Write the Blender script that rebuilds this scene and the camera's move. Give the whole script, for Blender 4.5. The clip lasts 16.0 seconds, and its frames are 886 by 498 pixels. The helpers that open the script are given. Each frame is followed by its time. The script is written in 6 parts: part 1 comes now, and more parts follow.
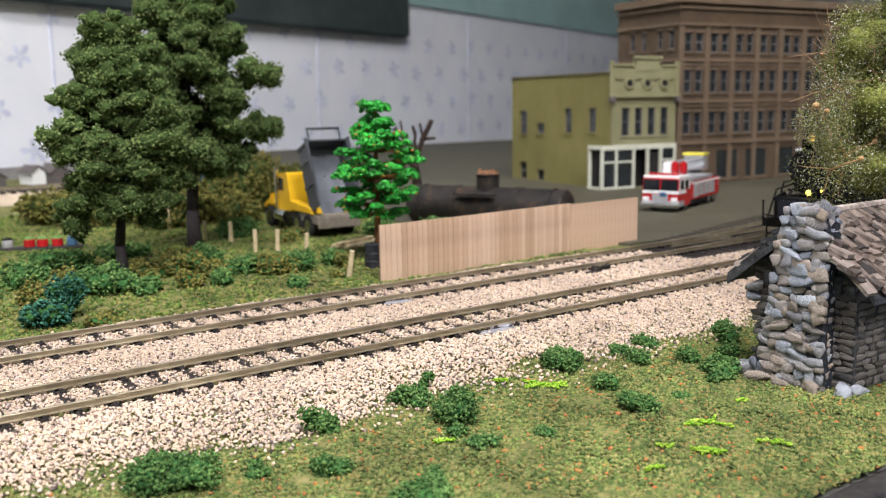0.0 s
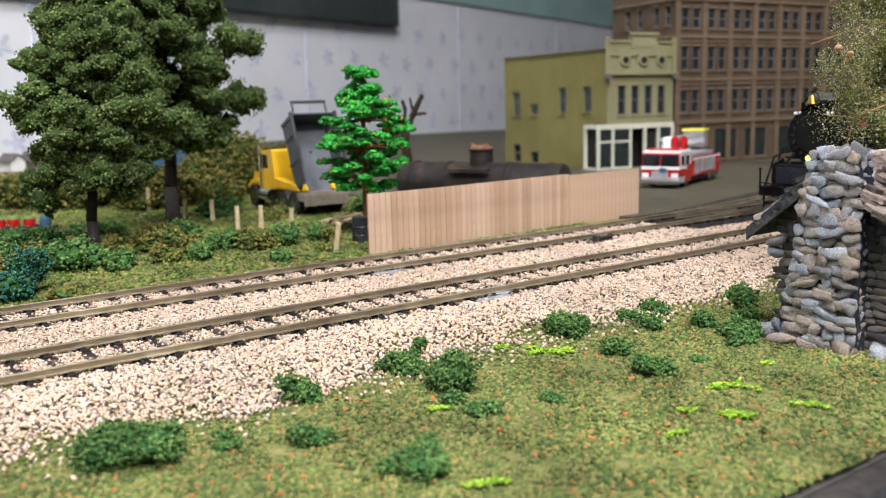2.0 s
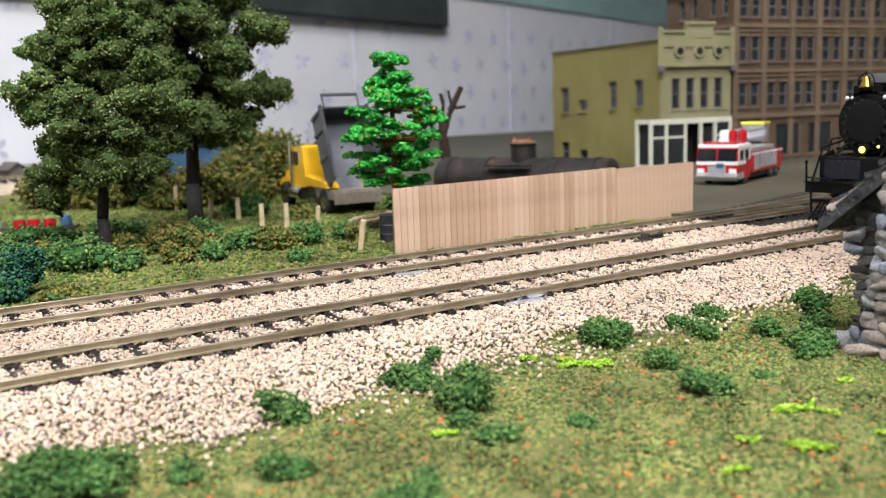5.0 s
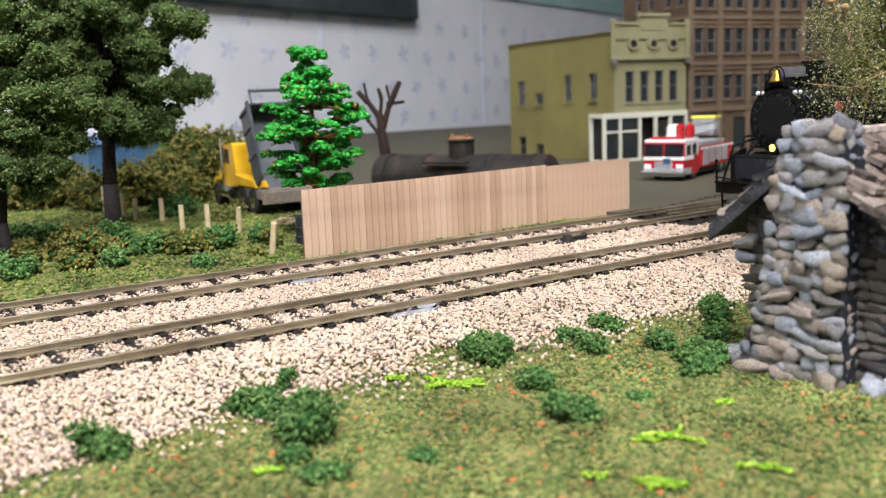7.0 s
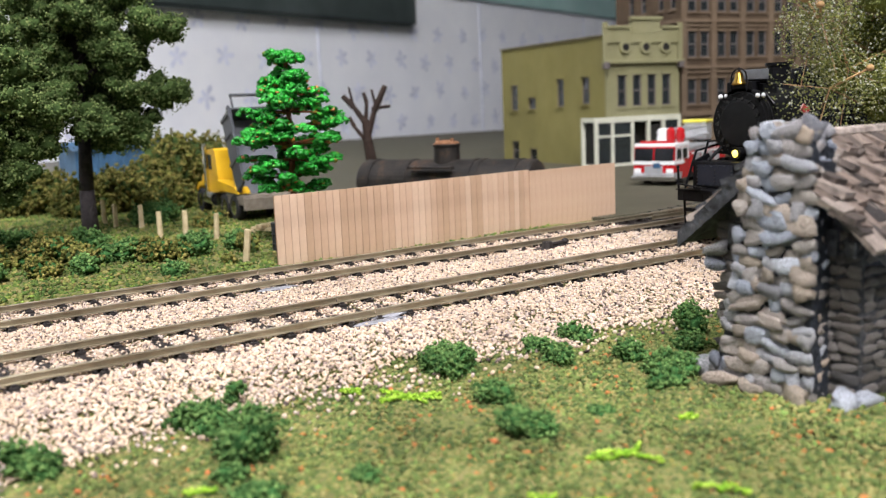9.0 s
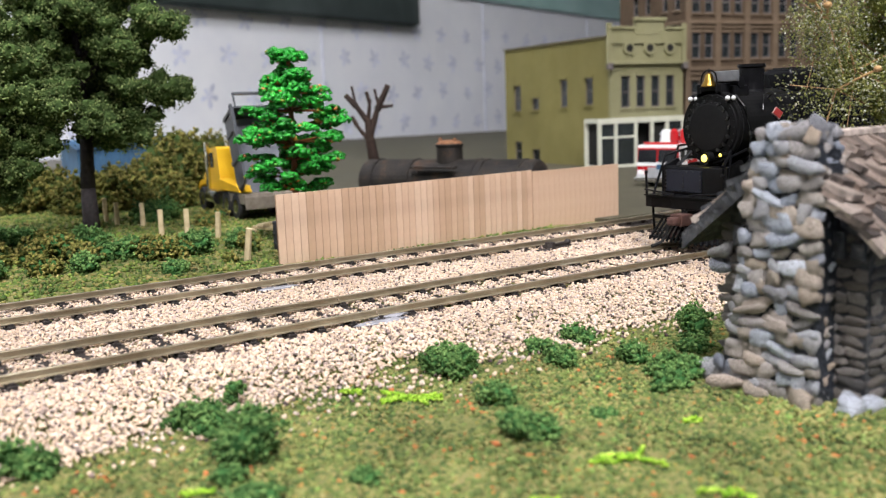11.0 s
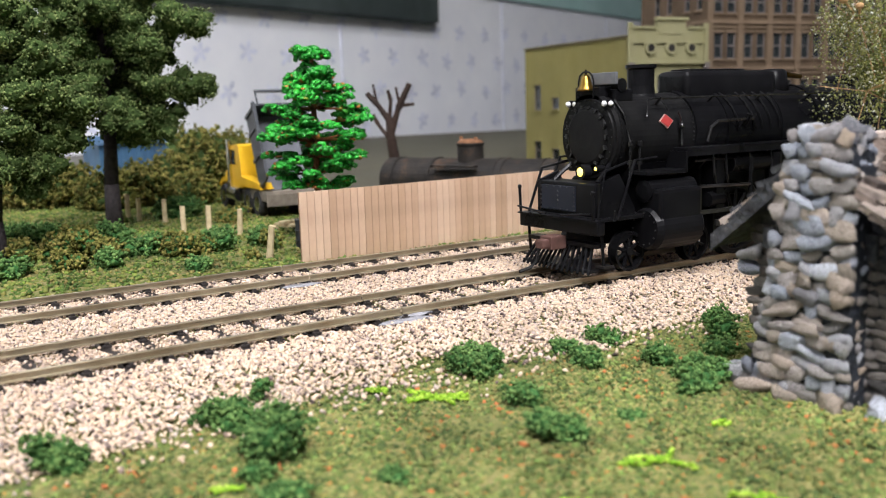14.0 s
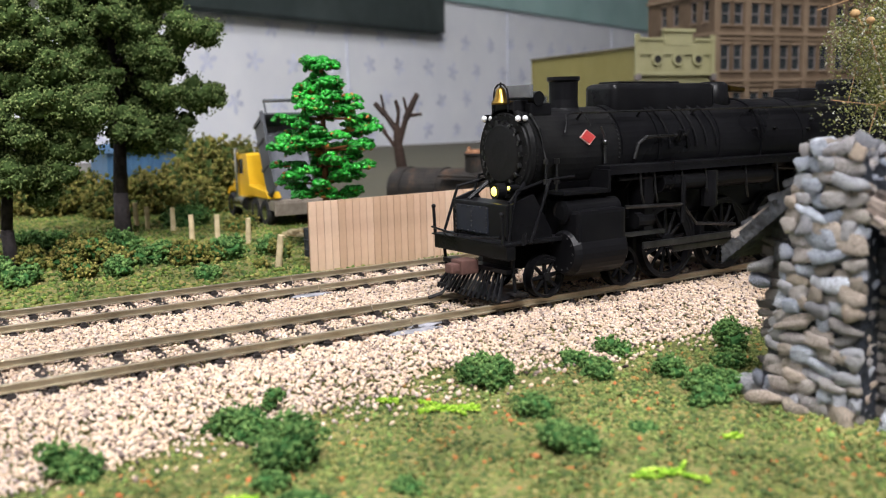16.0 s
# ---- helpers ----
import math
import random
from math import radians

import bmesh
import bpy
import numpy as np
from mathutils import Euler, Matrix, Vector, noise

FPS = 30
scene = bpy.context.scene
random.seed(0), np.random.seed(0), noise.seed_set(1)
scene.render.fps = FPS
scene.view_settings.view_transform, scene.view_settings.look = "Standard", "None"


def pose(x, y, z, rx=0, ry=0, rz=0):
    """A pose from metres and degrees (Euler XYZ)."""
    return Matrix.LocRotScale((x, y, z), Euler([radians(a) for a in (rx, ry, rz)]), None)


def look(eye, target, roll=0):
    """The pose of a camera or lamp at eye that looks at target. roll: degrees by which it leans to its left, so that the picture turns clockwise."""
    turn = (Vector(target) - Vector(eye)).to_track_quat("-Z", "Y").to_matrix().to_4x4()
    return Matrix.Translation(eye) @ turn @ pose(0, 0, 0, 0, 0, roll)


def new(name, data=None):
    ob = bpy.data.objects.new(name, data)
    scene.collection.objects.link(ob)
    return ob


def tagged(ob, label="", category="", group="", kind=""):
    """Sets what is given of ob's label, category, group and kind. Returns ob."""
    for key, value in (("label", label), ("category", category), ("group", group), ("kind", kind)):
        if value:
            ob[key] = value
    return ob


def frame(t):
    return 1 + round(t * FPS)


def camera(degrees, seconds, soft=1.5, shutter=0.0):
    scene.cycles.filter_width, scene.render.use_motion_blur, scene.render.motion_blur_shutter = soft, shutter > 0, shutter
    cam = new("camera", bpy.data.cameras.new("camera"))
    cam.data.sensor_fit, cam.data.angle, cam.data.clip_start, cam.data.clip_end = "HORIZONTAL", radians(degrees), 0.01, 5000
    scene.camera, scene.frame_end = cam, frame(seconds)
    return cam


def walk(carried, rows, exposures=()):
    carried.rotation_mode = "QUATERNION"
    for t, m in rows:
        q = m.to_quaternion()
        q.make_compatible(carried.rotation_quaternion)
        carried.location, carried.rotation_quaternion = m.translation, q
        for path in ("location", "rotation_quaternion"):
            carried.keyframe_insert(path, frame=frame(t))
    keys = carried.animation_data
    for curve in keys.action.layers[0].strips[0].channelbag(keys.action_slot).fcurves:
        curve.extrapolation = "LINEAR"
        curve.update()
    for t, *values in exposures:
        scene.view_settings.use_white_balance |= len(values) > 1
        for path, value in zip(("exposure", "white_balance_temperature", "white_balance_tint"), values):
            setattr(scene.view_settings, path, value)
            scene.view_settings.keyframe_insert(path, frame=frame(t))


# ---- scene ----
S = 1 / 32  # one layout unit (u) in metres; the rail gauge is 16.5 mm
cam = camera(51.83, 16.0, soft=1.1)
PATH = [
    (0, (0.083, -6.167, 2.104), (1.252, -4.575, 1.790), -0.81),
    (0.5, (0.125, -6.111, 2.100), (1.307, -4.530, 1.780), -0.79),
    (1, (0.078, -5.933, 1.999), (1.270, -4.361, 1.674), -0.70),
    (1.5, (0.195, -5.879, 1.877), (1.378, -4.299, 1.555), -1.05),
    (2, (0.419, -5.702, 1.713), (1.600, -4.121, 1.393), -1.37),
    (2.5, (0.607, -5.617, 1.622), (1.791, -4.036, 1.303), -1.21),
    (3, (0.827, -5.392, 1.522), (1.995, -3.799, 1.208), -1.19),
    (3.5, (0.858, -5.270, 1.525), (1.990, -3.648, 1.225), -1.11),
    (6, (1.381, -5.166, 1.522), (2.458, -3.510, 1.210), -2.14),
    (6.5, (1.585, -5.177, 1.527), (2.680, -3.535, 1.206), -2.03),
    (7, (1.878, -5.209, 1.536), (2.992, -3.580, 1.212), -2.23),
    (7.5, (1.981, -5.196, 1.535), (3.100, -3.569, 1.216), -2.17),
    (8, (2.006, -5.176, 1.527), (3.113, -3.540, 1.216), -2.40),
    (8.5, (2.170, -5.187, 1.512), (3.280, -3.552, 1.200), -2.44),
    (11, (2.215, -5.148, 1.497), (3.322, -3.512, 1.186), -2.05),
    (11.5, (2.216, -5.137, 1.491), (3.317, -3.497, 1.177), -1.97),
    (12, (2.218, -5.141, 1.483), (3.316, -3.498, 1.171), -2.10),
    (12.5, (2.209, -5.141, 1.484), (3.301, -3.494, 1.176), -2.14),
    (13, (2.203, -5.133, 1.484), (3.292, -3.484, 1.177), -2.08),
    (13.5, (2.195, -5.117, 1.490), (3.278, -3.465, 1.179), -1.96),
    (14, (2.169, -5.109, 1.502), (3.247, -3.454, 1.189), -1.66),
    (14.5, (2.154, -5.104, 1.511), (3.235, -3.451, 1.200), -1.37),
    (15, (2.146, -5.099, 1.522), (3.225, -3.442, 1.218), -1.36),
    (15.5, (2.141, -5.112, 1.512), (3.215, -3.451, 1.218), -1.49),
    (16, (2.123, -5.101, 1.517), (3.196, -3.439, 1.224), -1.36),
]
walk(cam, [(t, look([v * S for v in eye], [v * S for v in target], roll)) for t, eye, target, roll in PATH],
     exposures=[(0, 0.12), (2, 0.15), (4, 0.22), (8, 0.25), (16, 0.23)])
cam.data.dof.use_dof = True  # a phone lens close to its subject
cam.data.dof.focus_distance = 7.0 * S
cam.data.dof.aperture_fstop = 31.0

# ---- light: a closed room with two unseen area lamps ----
world = bpy.data.worlds.new("room_air")
world.use_nodes = True
world.node_tree.nodes["Background"].inputs[0].default_value = (0.75, 0.85, 1.0, 1)
world.node_tree.nodes["Background"].inputs[1].default_value = 0.05
scene.world = world


def ceiling_lamp(x, y, z, sx, sy, watts, tilt=0, colour=(0.985, 0.965, 1.0)):
    data = bpy.data.lights.new("ceiling_lamp", "AREA")
    data.shape, data.size, data.size_y, data.energy, data.color = "RECTANGLE", sx, sy, watts, colour
    new("ceiling_lamp", data).matrix_world = pose(x, y, z, tilt, 0, 23)


ceiling_lamp(-0.2, -0.35, 1.33, 0.7, 0.35, 23)
# Added panel behind the camera, tilted to brighten the far wall.
ceiling_lamp(-0.45, -1.2, 1.25, 1.0, 0.4, 92, 62)


# ---- materials ----
def links(nt, *pairs):
    for a, b in pairs:
        nt.links.new(a, b)


def M(name, ramp, source="noise", size=0.1, rough=0.8, metal=0.0, bump=0.0, bsize=0.03, vary=0.25, vsize=1.0, spec=0.3, glow=None, rvary=0.1, coat=0.0):
    """A procedural surface. ramp: (stop, colour) by noise of that size (u), by island or by object; vary: coarse light-dark variation."""
    m = bpy.data.materials.new(name)
    m.use_nodes = True
    nt = m.node_tree
    n = nt.nodes
    b = n["Principled BSDF"]
    tc = n.new("ShaderNodeTexCoord")
    if source == "noise":
        t = n.new("ShaderNodeTexNoise")
        t.inputs["Scale"].default_value = 1 / (size * S)
        t.inputs["Detail"].default_value = 5
        t.inputs["Roughness"].default_value = 0.65
        links(nt, (tc.outputs["Object"], t.inputs["Vector"]))
        fac = t.outputs["Fac"]
    elif source == "island":
        fac = n.new("ShaderNodeNewGeometry").outputs["Random Per Island"]
    else:
        fac = n.new("ShaderNodeObjectInfo").outputs["Random"]
    r = n.new("ShaderNodeValToRGB")
    while len(r.color_ramp.elements) < len(ramp):
        r.color_ramp.elements.new(0.5)
    for e, (p, c) in zip(r.color_ramp.elements, ramp):
        e.position, e.color = p, (*c, 1)
    v = n.new("ShaderNodeTexNoise")
    v.inputs["Scale"].default_value = 1 / (vsize * S)
    v.inputs["Detail"].default_value = 6
    mr = n.new("ShaderNodeMapRange")
    mr.inputs["From Min"].default_value, mr.inputs["From Max"].default_value = 0.3, 0.7
    mr.inputs["To Min"].default_value, mr.inputs["To Max"].default_value = 1 - vary, 1 + vary
    mx = n.new("ShaderNodeMix")
    mx.data_type, mx.blend_type = "RGBA", "MULTIPLY"
    mx.inputs["Factor"].default_value = 1
    links(nt, (fac, r.inputs["Fac"]), (tc.outputs["Object"], v.inputs["Vector"]), (v.outputs["Fac"], mr.inputs["Value"]),
          (r.outputs["Color"], mx.inputs["A"]), (mr.outputs["Result"], mx.inputs["B"]), (mx.outputs["Result"], b.inputs["Base Color"]))
    rr = n.new("ShaderNodeMapRange")
    rr.inputs["To Min"].default_value, rr.inputs["To Max"].default_value = max(0.02, rough - rvary), min(1, rough + rvary)
    links(nt, (v.outputs["Fac"], rr.inputs["Value"]), (rr.outputs["Result"], b.inputs["Roughness"]))
    b.inputs["Metallic"].default_value = metal
    b.inputs["Specular IOR Level"].default_value = spec
    b.inputs["Coat Weight"].default_value = coat
    if glow:
        b.inputs["Emission Color"].default_value, b.inputs["Emission Strength"].default_value = (*glow[0], 1), glow[1]
    if bump:
        t2 = n.new("ShaderNodeTexNoise")
        t2.inputs["Scale"].default_value = 1 / (bsize * S)
        t2.inputs["Detail"].default_value = 4
        bp = n.new("ShaderNodeBump")
        bp.inputs["Strength"].default_value, bp.inputs["Distance"].default_value = bump, bsize * S * 0.5
        links(nt, (tc.outputs["Object"], t2.inputs["Vector"]), (t2.outputs["Fac"], bp.inputs["Height"]), (bp.outputs["Normal"], b.inputs["Normal"]))
    return m


def glass_material():
    m = bpy.data.materials.new("dark_glass")
    m.use_nodes = True
    b = m.node_tree.nodes["Principled BSDF"]
    b.inputs["Base Color"].default_value = (0.10, 0.12, 0.13, 1)
    b.inputs["Specular IOR Level"].default_value = 0.25
    b.inputs["Roughness"].default_value = 0.08
    b.inputs["Transmission Weight"].default_value = 0.8
    return m


GLASS = glass_material()
EARTH = M("turf_earth", [(0.3, (0.075, 0.09, 0.028)), (0.5, (0.14, 0.145, 0.045)), (0.7, (0.23, 0.19, 0.08))], size=0.12, rough=0.95, bump=0.8, bsize=0.03, vary=0.3, vsize=0.9)
TURF = M("ground_foam_turf", [(0.0, (0.051, 0.083, 0.024)), (0.35, (0.097, 0.135, 0.033)), (0.6, (0.153, 0.172, 0.049)), (0.85, (0.242, 0.210, 0.079)), (0.95, (0.149, 0.242, 0.056)), (0.997, (0.418, 0.130, 0.046))], source="island", rough=0.95, vary=0.35, vsize=0.7)
TURF_BACK = M("shaded_ground_foam_turf", [(0.0, (0.040, 0.076, 0.016)), (0.35, (0.080, 0.130, 0.024)), (0.65, (0.152, 0.172, 0.040)), (0.85, (0.248, 0.199, 0.072)), (0.96, (0.160, 0.234, 0.040))], source="island", rough=0.95, vary=0.4, vsize=0.9)
BED = M("ballast_bed", [(0.3, (0.448, 0.347, 0.269)), (0.6, (0.650, 0.515, 0.403))], size=0.05, rough=0.95, bump=0.8)
STONES = M("cream_ballast_stone", [(0.0, (0.049, 0.034, 0.030)), (0.07, (0.145, 0.108, 0.099)), (0.17, (0.423, 0.320, 0.258)), (0.4, (0.576, 0.433, 0.310)), (0.7, (0.653, 0.510, 0.377)), (0.88, (0.480, 0.396, 0.359)), (1.0, (0.692, 0.574, 0.460))], source="island", size=0.05, rough=0.85, bump=0.25, bsize=0.012, vary=0.12, vsize=1.2)
FARSTONES = M("tan_ballast", [(0.3, (0.42, 0.32, 0.22)), (0.7, (0.62, 0.52, 0.40))], size=0.12, rough=0.95, bump=0.7, bsize=0.05)
TIE = M("black_plastic_tie", [(0.3, (0.012, 0.010, 0.010)), (0.7, (0.035, 0.028, 0.025))], size=0.05, rough=0.55, bump=0.3, bsize=0.02, spec=0.4)
RAIL = M("weathered_nickel_silver_rail", [(0.3, (0.27, 0.225, 0.150)), (0.6, (0.42, 0.37, 0.27)), (0.8, (0.56, 0.53, 0.46))], size=0.35, rough=0.34, metal=0.7, vary=0.3, vsize=1.5)
STREET = M("grey_painted_street", [(0.3, (0.065, 0.060, 0.039)), (0.7, (0.092, 0.085, 0.057))], size=0.5, rough=0.6, bump=0.15, bsize=0.05, vary=0.2, vsize=2.5)
BOARD = M("grey_table_board", [(0.3, (0.15, 0.145, 0.13)), (0.7, (0.21, 0.20, 0.18))], size=1.5, rough=0.7, vary=0.2, vsize=5)
FASCIA = M("blue_grey_table_edge", [(0.3, (0.220, 0.286, 0.418)), (0.7, (0.330, 0.418, 0.572))], size=0.8, rough=0.8, bump=0.2, vary=0.2)
DARKEDGE = M("dark_table_rim", [(0.3, (0.015, 0.014, 0.015)), (0.7, (0.05, 0.045, 0.04))], size=0.1, rough=0.8, bump=0.5)
WOOD = M("raw_basswood", [(0.25, (0.450, 0.297, 0.198)), (0.75, (0.612, 0.441, 0.324))], size=0.5, rough=0.7, bump=0.15, bsize=0.02, vary=0.12, vsize=0.6)
PLANK = M("raw_basswood_plank", [(0.0, (0.441, 0.297, 0.198)), (0.5, (0.522, 0.360, 0.252)), (1.0, (0.603, 0.441, 0.324))], source="object", rough=0.7, bump=0.2, bsize=0.02, vary=0.18, vsize=0.3)
GROOVE = M("dark_board_groove", [(0.3, (0.22, 0.13, 0.08)), (0.7, (0.32, 0.20, 0.13))], size=0.1, rough=0.9)
POSTWOOD = M("pale_cut_wood", [(0.3, (0.46, 0.36, 0.21)), (0.7, (0.63, 0.52, 0.33))], size=0.12, rough=0.8, bump=0.3)
BARK = M("dark_bark", [(0.3, (0.012, 0.010, 0.012)), (0.7, (0.04, 0.032, 0.032))], size=0.08, rough=0.75, bump=0.9, bsize=0.06)
DEADWOOD = M("dead_brown_wood", [(0.3, (0.017, 0.010, 0.008)), (0.7, (0.052, 0.030, 0.021))], size=0.08, rough=0.8, bump=0.8, bsize=0.05)
LEAF = M("clump_foliage", [(0.0, (0.047, 0.078, 0.023)), (0.4, (0.088, 0.130, 0.040)), (0.75, (0.141, 0.188, 0.063)), (1.0, (0.208, 0.245, 0.094))], source="island", rough=0.95, vary=0.35, vsize=0.5, spec=0.15)
# Foliage cores: shade in the gaps put into a darker green.
LEAFSHADE = M("foliage_core", [(0.3, (0.026, 0.048, 0.014)), (0.7, (0.062, 0.098, 0.028))], size=0.06, rough=0.95, bump=1.0, bsize=0.06, spec=0.1)
OLIVE = M("olive_bush_foliage", [(0.0, (0.055, 0.070, 0.014)), (0.5, (0.13, 0.13, 0.03)), (1.0, (0.24, 0.20, 0.06))], source="island", rough=0.95, vary=0.35, vsize=0.6, spec=0.15)
BUSH = M("green_foam_bush", [(0.0, (0.031, 0.080, 0.021)), (0.5, (0.075, 0.154, 0.043)), (1.0, (0.149, 0.245, 0.075))], source="island", rough=0.95, vary=0.3, vsize=0.3, spec=0.15)
# Bush cores: a deeper green that paints shade between the bits.
BUSHSHADE = M("bush_gap_shade", [(0.3, (0.020, 0.070, 0.020)), (0.7, (0.056, 0.147, 0.042))], size=0.05, rough=0.95, bump=1.0, bsize=0.05, spec=0.1)
TEALBUSH = M("blue_green_foliage", [(0.0, (0.013, 0.058, 0.042)), (0.5, (0.029, 0.111, 0.075)), (1.0, (0.065, 0.182, 0.117))], source="island", rough=0.95, vary=0.3, vsize=0.3, spec=0.15)
LIME = M("lime_foam_tuft", [(0.0, (0.140, 0.296, 0.016)), (0.6, (0.265, 0.452, 0.031)), (1.0, (0.390, 0.530, 0.078))], source="island", rough=0.9, vary=0.2)
PLASTICLEAF = M("bright_plastic_leaf", [(0.0, (0.006, 0.12, 0.010)), (0.5, (0.012, 0.25, 0.020)), (0.95, (0.035, 0.42, 0.04)), (0.975, (0.40, 0.13, 0.03))], source="island", rough=0.42, vary=0.25, vsize=0.3, spec=0.45)
SEAFOAM = M("fine_seafoam_foliage", [(0.0, (0.085, 0.105, 0.045)), (0.35, (0.165, 0.180, 0.050)), (0.65, (0.270, 0.270, 0.075)), (0.85, (0.34, 0.34, 0.20)), (0.95, (0.52, 0.52, 0.44))], source="island", rough=0.9, vary=0.45, vsize=0.5)
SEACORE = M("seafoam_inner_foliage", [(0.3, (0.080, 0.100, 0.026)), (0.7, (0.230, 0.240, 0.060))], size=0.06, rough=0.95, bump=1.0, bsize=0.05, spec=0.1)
POD = M("tan_seed_pod", [(0.3, (0.30, 0.17, 0.07)), (0.7, (0.50, 0.32, 0.15))], size=0.04, rough=0.7, bump=0.3, bsize=0.02)
TWIG = M("brown_twig", [(0.3, (0.18, 0.10, 0.05)), (0.7, (0.36, 0.22, 0.11))], size=0.05, rough=0.8)
GLUE = M("dried_glue", [(0.3, (0.245, 0.245, 0.266)), (0.7, (0.446, 0.446, 0.490))], size=0.05, rough=0.2, bump=0.4, bsize=0.05, spec=0.6)
CREAMPAINT = M("olive_yellow_wall", [(0.3, (0.170, 0.148, 0.047)), (0.7, (0.204, 0.181, 0.064))], size=0.6, rough=0.75, bump=0.1, vary=0.1, vsize=1.5)
TRIM = M("pale_olive_trim", [(0.3, (0.208, 0.196, 0.100)), (0.7, (0.243, 0.233, 0.134))], size=0.4, rough=0.7, vary=0.1)
WHITETRIM = M("cream_shopfront_frame", [(0.3, (0.468, 0.468, 0.378)), (0.7, (0.594, 0.594, 0.495))], size=0.3, rough=0.6, vary=0.1)
BRICKWALL = M("brown_brick_wall", [(0.3, (0.067, 0.044, 0.026)), (0.7, (0.096, 0.065, 0.042))], size=0.25, rough=0.85, bump=0.3, bsize=0.04, vary=0.2, vsize=1.2)
BRICKTRIM = M("buff_stone_band", [(0.3, (0.117, 0.081, 0.052)), (0.7, (0.154, 0.112, 0.075))], size=0.3, rough=0.8, vary=0.15)
SASH = M("grey_brown_sash", [(0.3, (0.096, 0.084, 0.080)), (0.7, (0.152, 0.132, 0.128))], size=0.2, rough=0.7)
# Near-black: painted-in gloom behind shop glass; also door, medallion centres, drum lids.
GLOOM = M("near_black_gloom", [(0.3, (0.008, 0.008, 0.008)), (0.7, (0.02, 0.018, 0.016))], size=0.3, rough=0.9)
ROOFING = M("roofing_felt", [(0.3, (0.10, 0.09, 0.06)), (0.7, (0.16, 0.14, 0.09))], size=0.3, rough=0.9)
WALLPAPER = M("pale_wallpaper", [(0.3, (0.817, 0.841, 0.899)), (0.7, (0.902, 0.919, 0.950))], size=3, rough=0.8, vary=0.05, vsize=8)
PRINT = M("blue_wallpaper_print", [(0.3, (0.616, 0.655, 0.784)), (0.7, (0.728, 0.756, 0.862))], size=1, rough=0.8, vary=0.2, vsize=1)
TEAL = M("pale_teal_paint", [(0.3, (0.33, 0.52, 0.50)), (0.7, (0.42, 0.60, 0.58))], size=4, rough=0.6, vary=0.1, vsize=6)
PLASTER = M("white_plaster", [(0.3, (0.434, 0.434, 0.422)), (0.7, (0.484, 0.484, 0.471))], size=5, rough=0.9, vary=0.05)
CARPET = M("grey_blue_carpet", [(0.3, (0.10, 0.12, 0.16)), (0.7, (0.15, 0.17, 0.22))], size=0.3, rough=0.95)
SLATE = M("dark_slate_shelf", [(0.3, (0.030, 0.042, 0.042)), (0.7, (0.055, 0.07, 0.068))], size=2, rough=0.6, vary=0.2, vsize=4)


# ---- mesh tools; all sizes in u ----
def thing(name, x, y, z, rz=0.0, label="", category="", group="", kind=""):
    ob = new(name)
    ob.empty_display_size = 0.002
    ob.matrix_basis = pose(x * S, y * S, z * S, 0, 0, rz)
    return tagged(ob, label, category, group, kind)


def part(name, bm, material, parent=None, label="", smooth=False, kind=""):
    """Links a bmesh, or a mesh, as one object, under a thing or a part."""
    if isinstance(bm, bmesh.types.BMesh):
        me = bpy.data.meshes.new(name)
        bm.normal_update()
        bm.to_mesh(me)
        bm.free()
        me.transform(Matrix.Scale(S, 4))
    else:
        me = bm
    if smooth:
        me.shade_smooth()
    if not me.materials:
        me.materials.append(material)
    ob = new(name, me)
    ob.parent = parent
    return tagged(ob, label, kind=kind)


def box(bm, x0, x1, y0, y1, z0, z1, bevel=0.0, m=None):
    r = bmesh.ops.create_cube(bm, size=1, matrix=Matrix.Translation(((x0 + x1) / 2, (y0 + y1) / 2, (z0 + z1) / 2)) @ Matrix.Diagonal((abs(x1 - x0), abs(y1 - y0), abs(z1 - z0), 1)))
    vs = r["verts"]
    if bevel:
        es = list({e for v in vs for e in v.link_edges})
        out = bmesh.ops.bevel(bm, geom=es, offset=bevel, segments=2, affect="EDGES", profile=0.6)
        vs = list({v for f in out["faces"] for v in f.verts} | {v for v in vs if v.is_valid})
    if m is not None:
        bmesh.ops.transform(bm, matrix=m, verts=vs)
    return bm


def rod(bm, a, b, r0, r1=None, seg=10, caps=True):
    a, b = Vector(a), Vector(b)
    r1 = r0 if r1 is None else r1
    q = (b - a).to_track_quat("Z", "Y").to_matrix().to_4x4()
    bmesh.ops.create_cone(bm, cap_ends=caps, segments=seg, radius1=r0, radius2=r1, depth=(b - a).length, matrix=Matrix.Translation((a + b) / 2) @ q)
    return bm


def pipe(bm, pts, r, seg=6):
    """A bent tube through the points."""
    pts = [Vector(p) for p in pts]
    rings = []
    for i, p in enumerate(pts):
        d = (pts[min(i + 1, len(pts) - 1)] - pts[max(i - 1, 0)]).normalized()
        q = d.to_track_quat("Z", "Y")
        rings.append([bm.verts.new(p + q @ Vector((r * math.cos(6.2832 * k / seg), r * math.sin(6.2832 * k / seg), 0))) for k in range(seg)])
    for r0, r1 in zip(rings, rings[1:]):
        o = min(range(seg), key=lambda k: (r1[k].co - r0[0].co).length)
        for k in range(seg):
            bm.faces.new((r0[k], r0[(k + 1) % seg], r1[(k + 1 + o) % seg], r1[(k + o) % seg]))
    bm.faces.new(rings[0])
    bm.faces.new(list(reversed(rings[-1])))
    bmesh.ops.recalc_face_normals(bm, faces=bm.faces)
    return bm


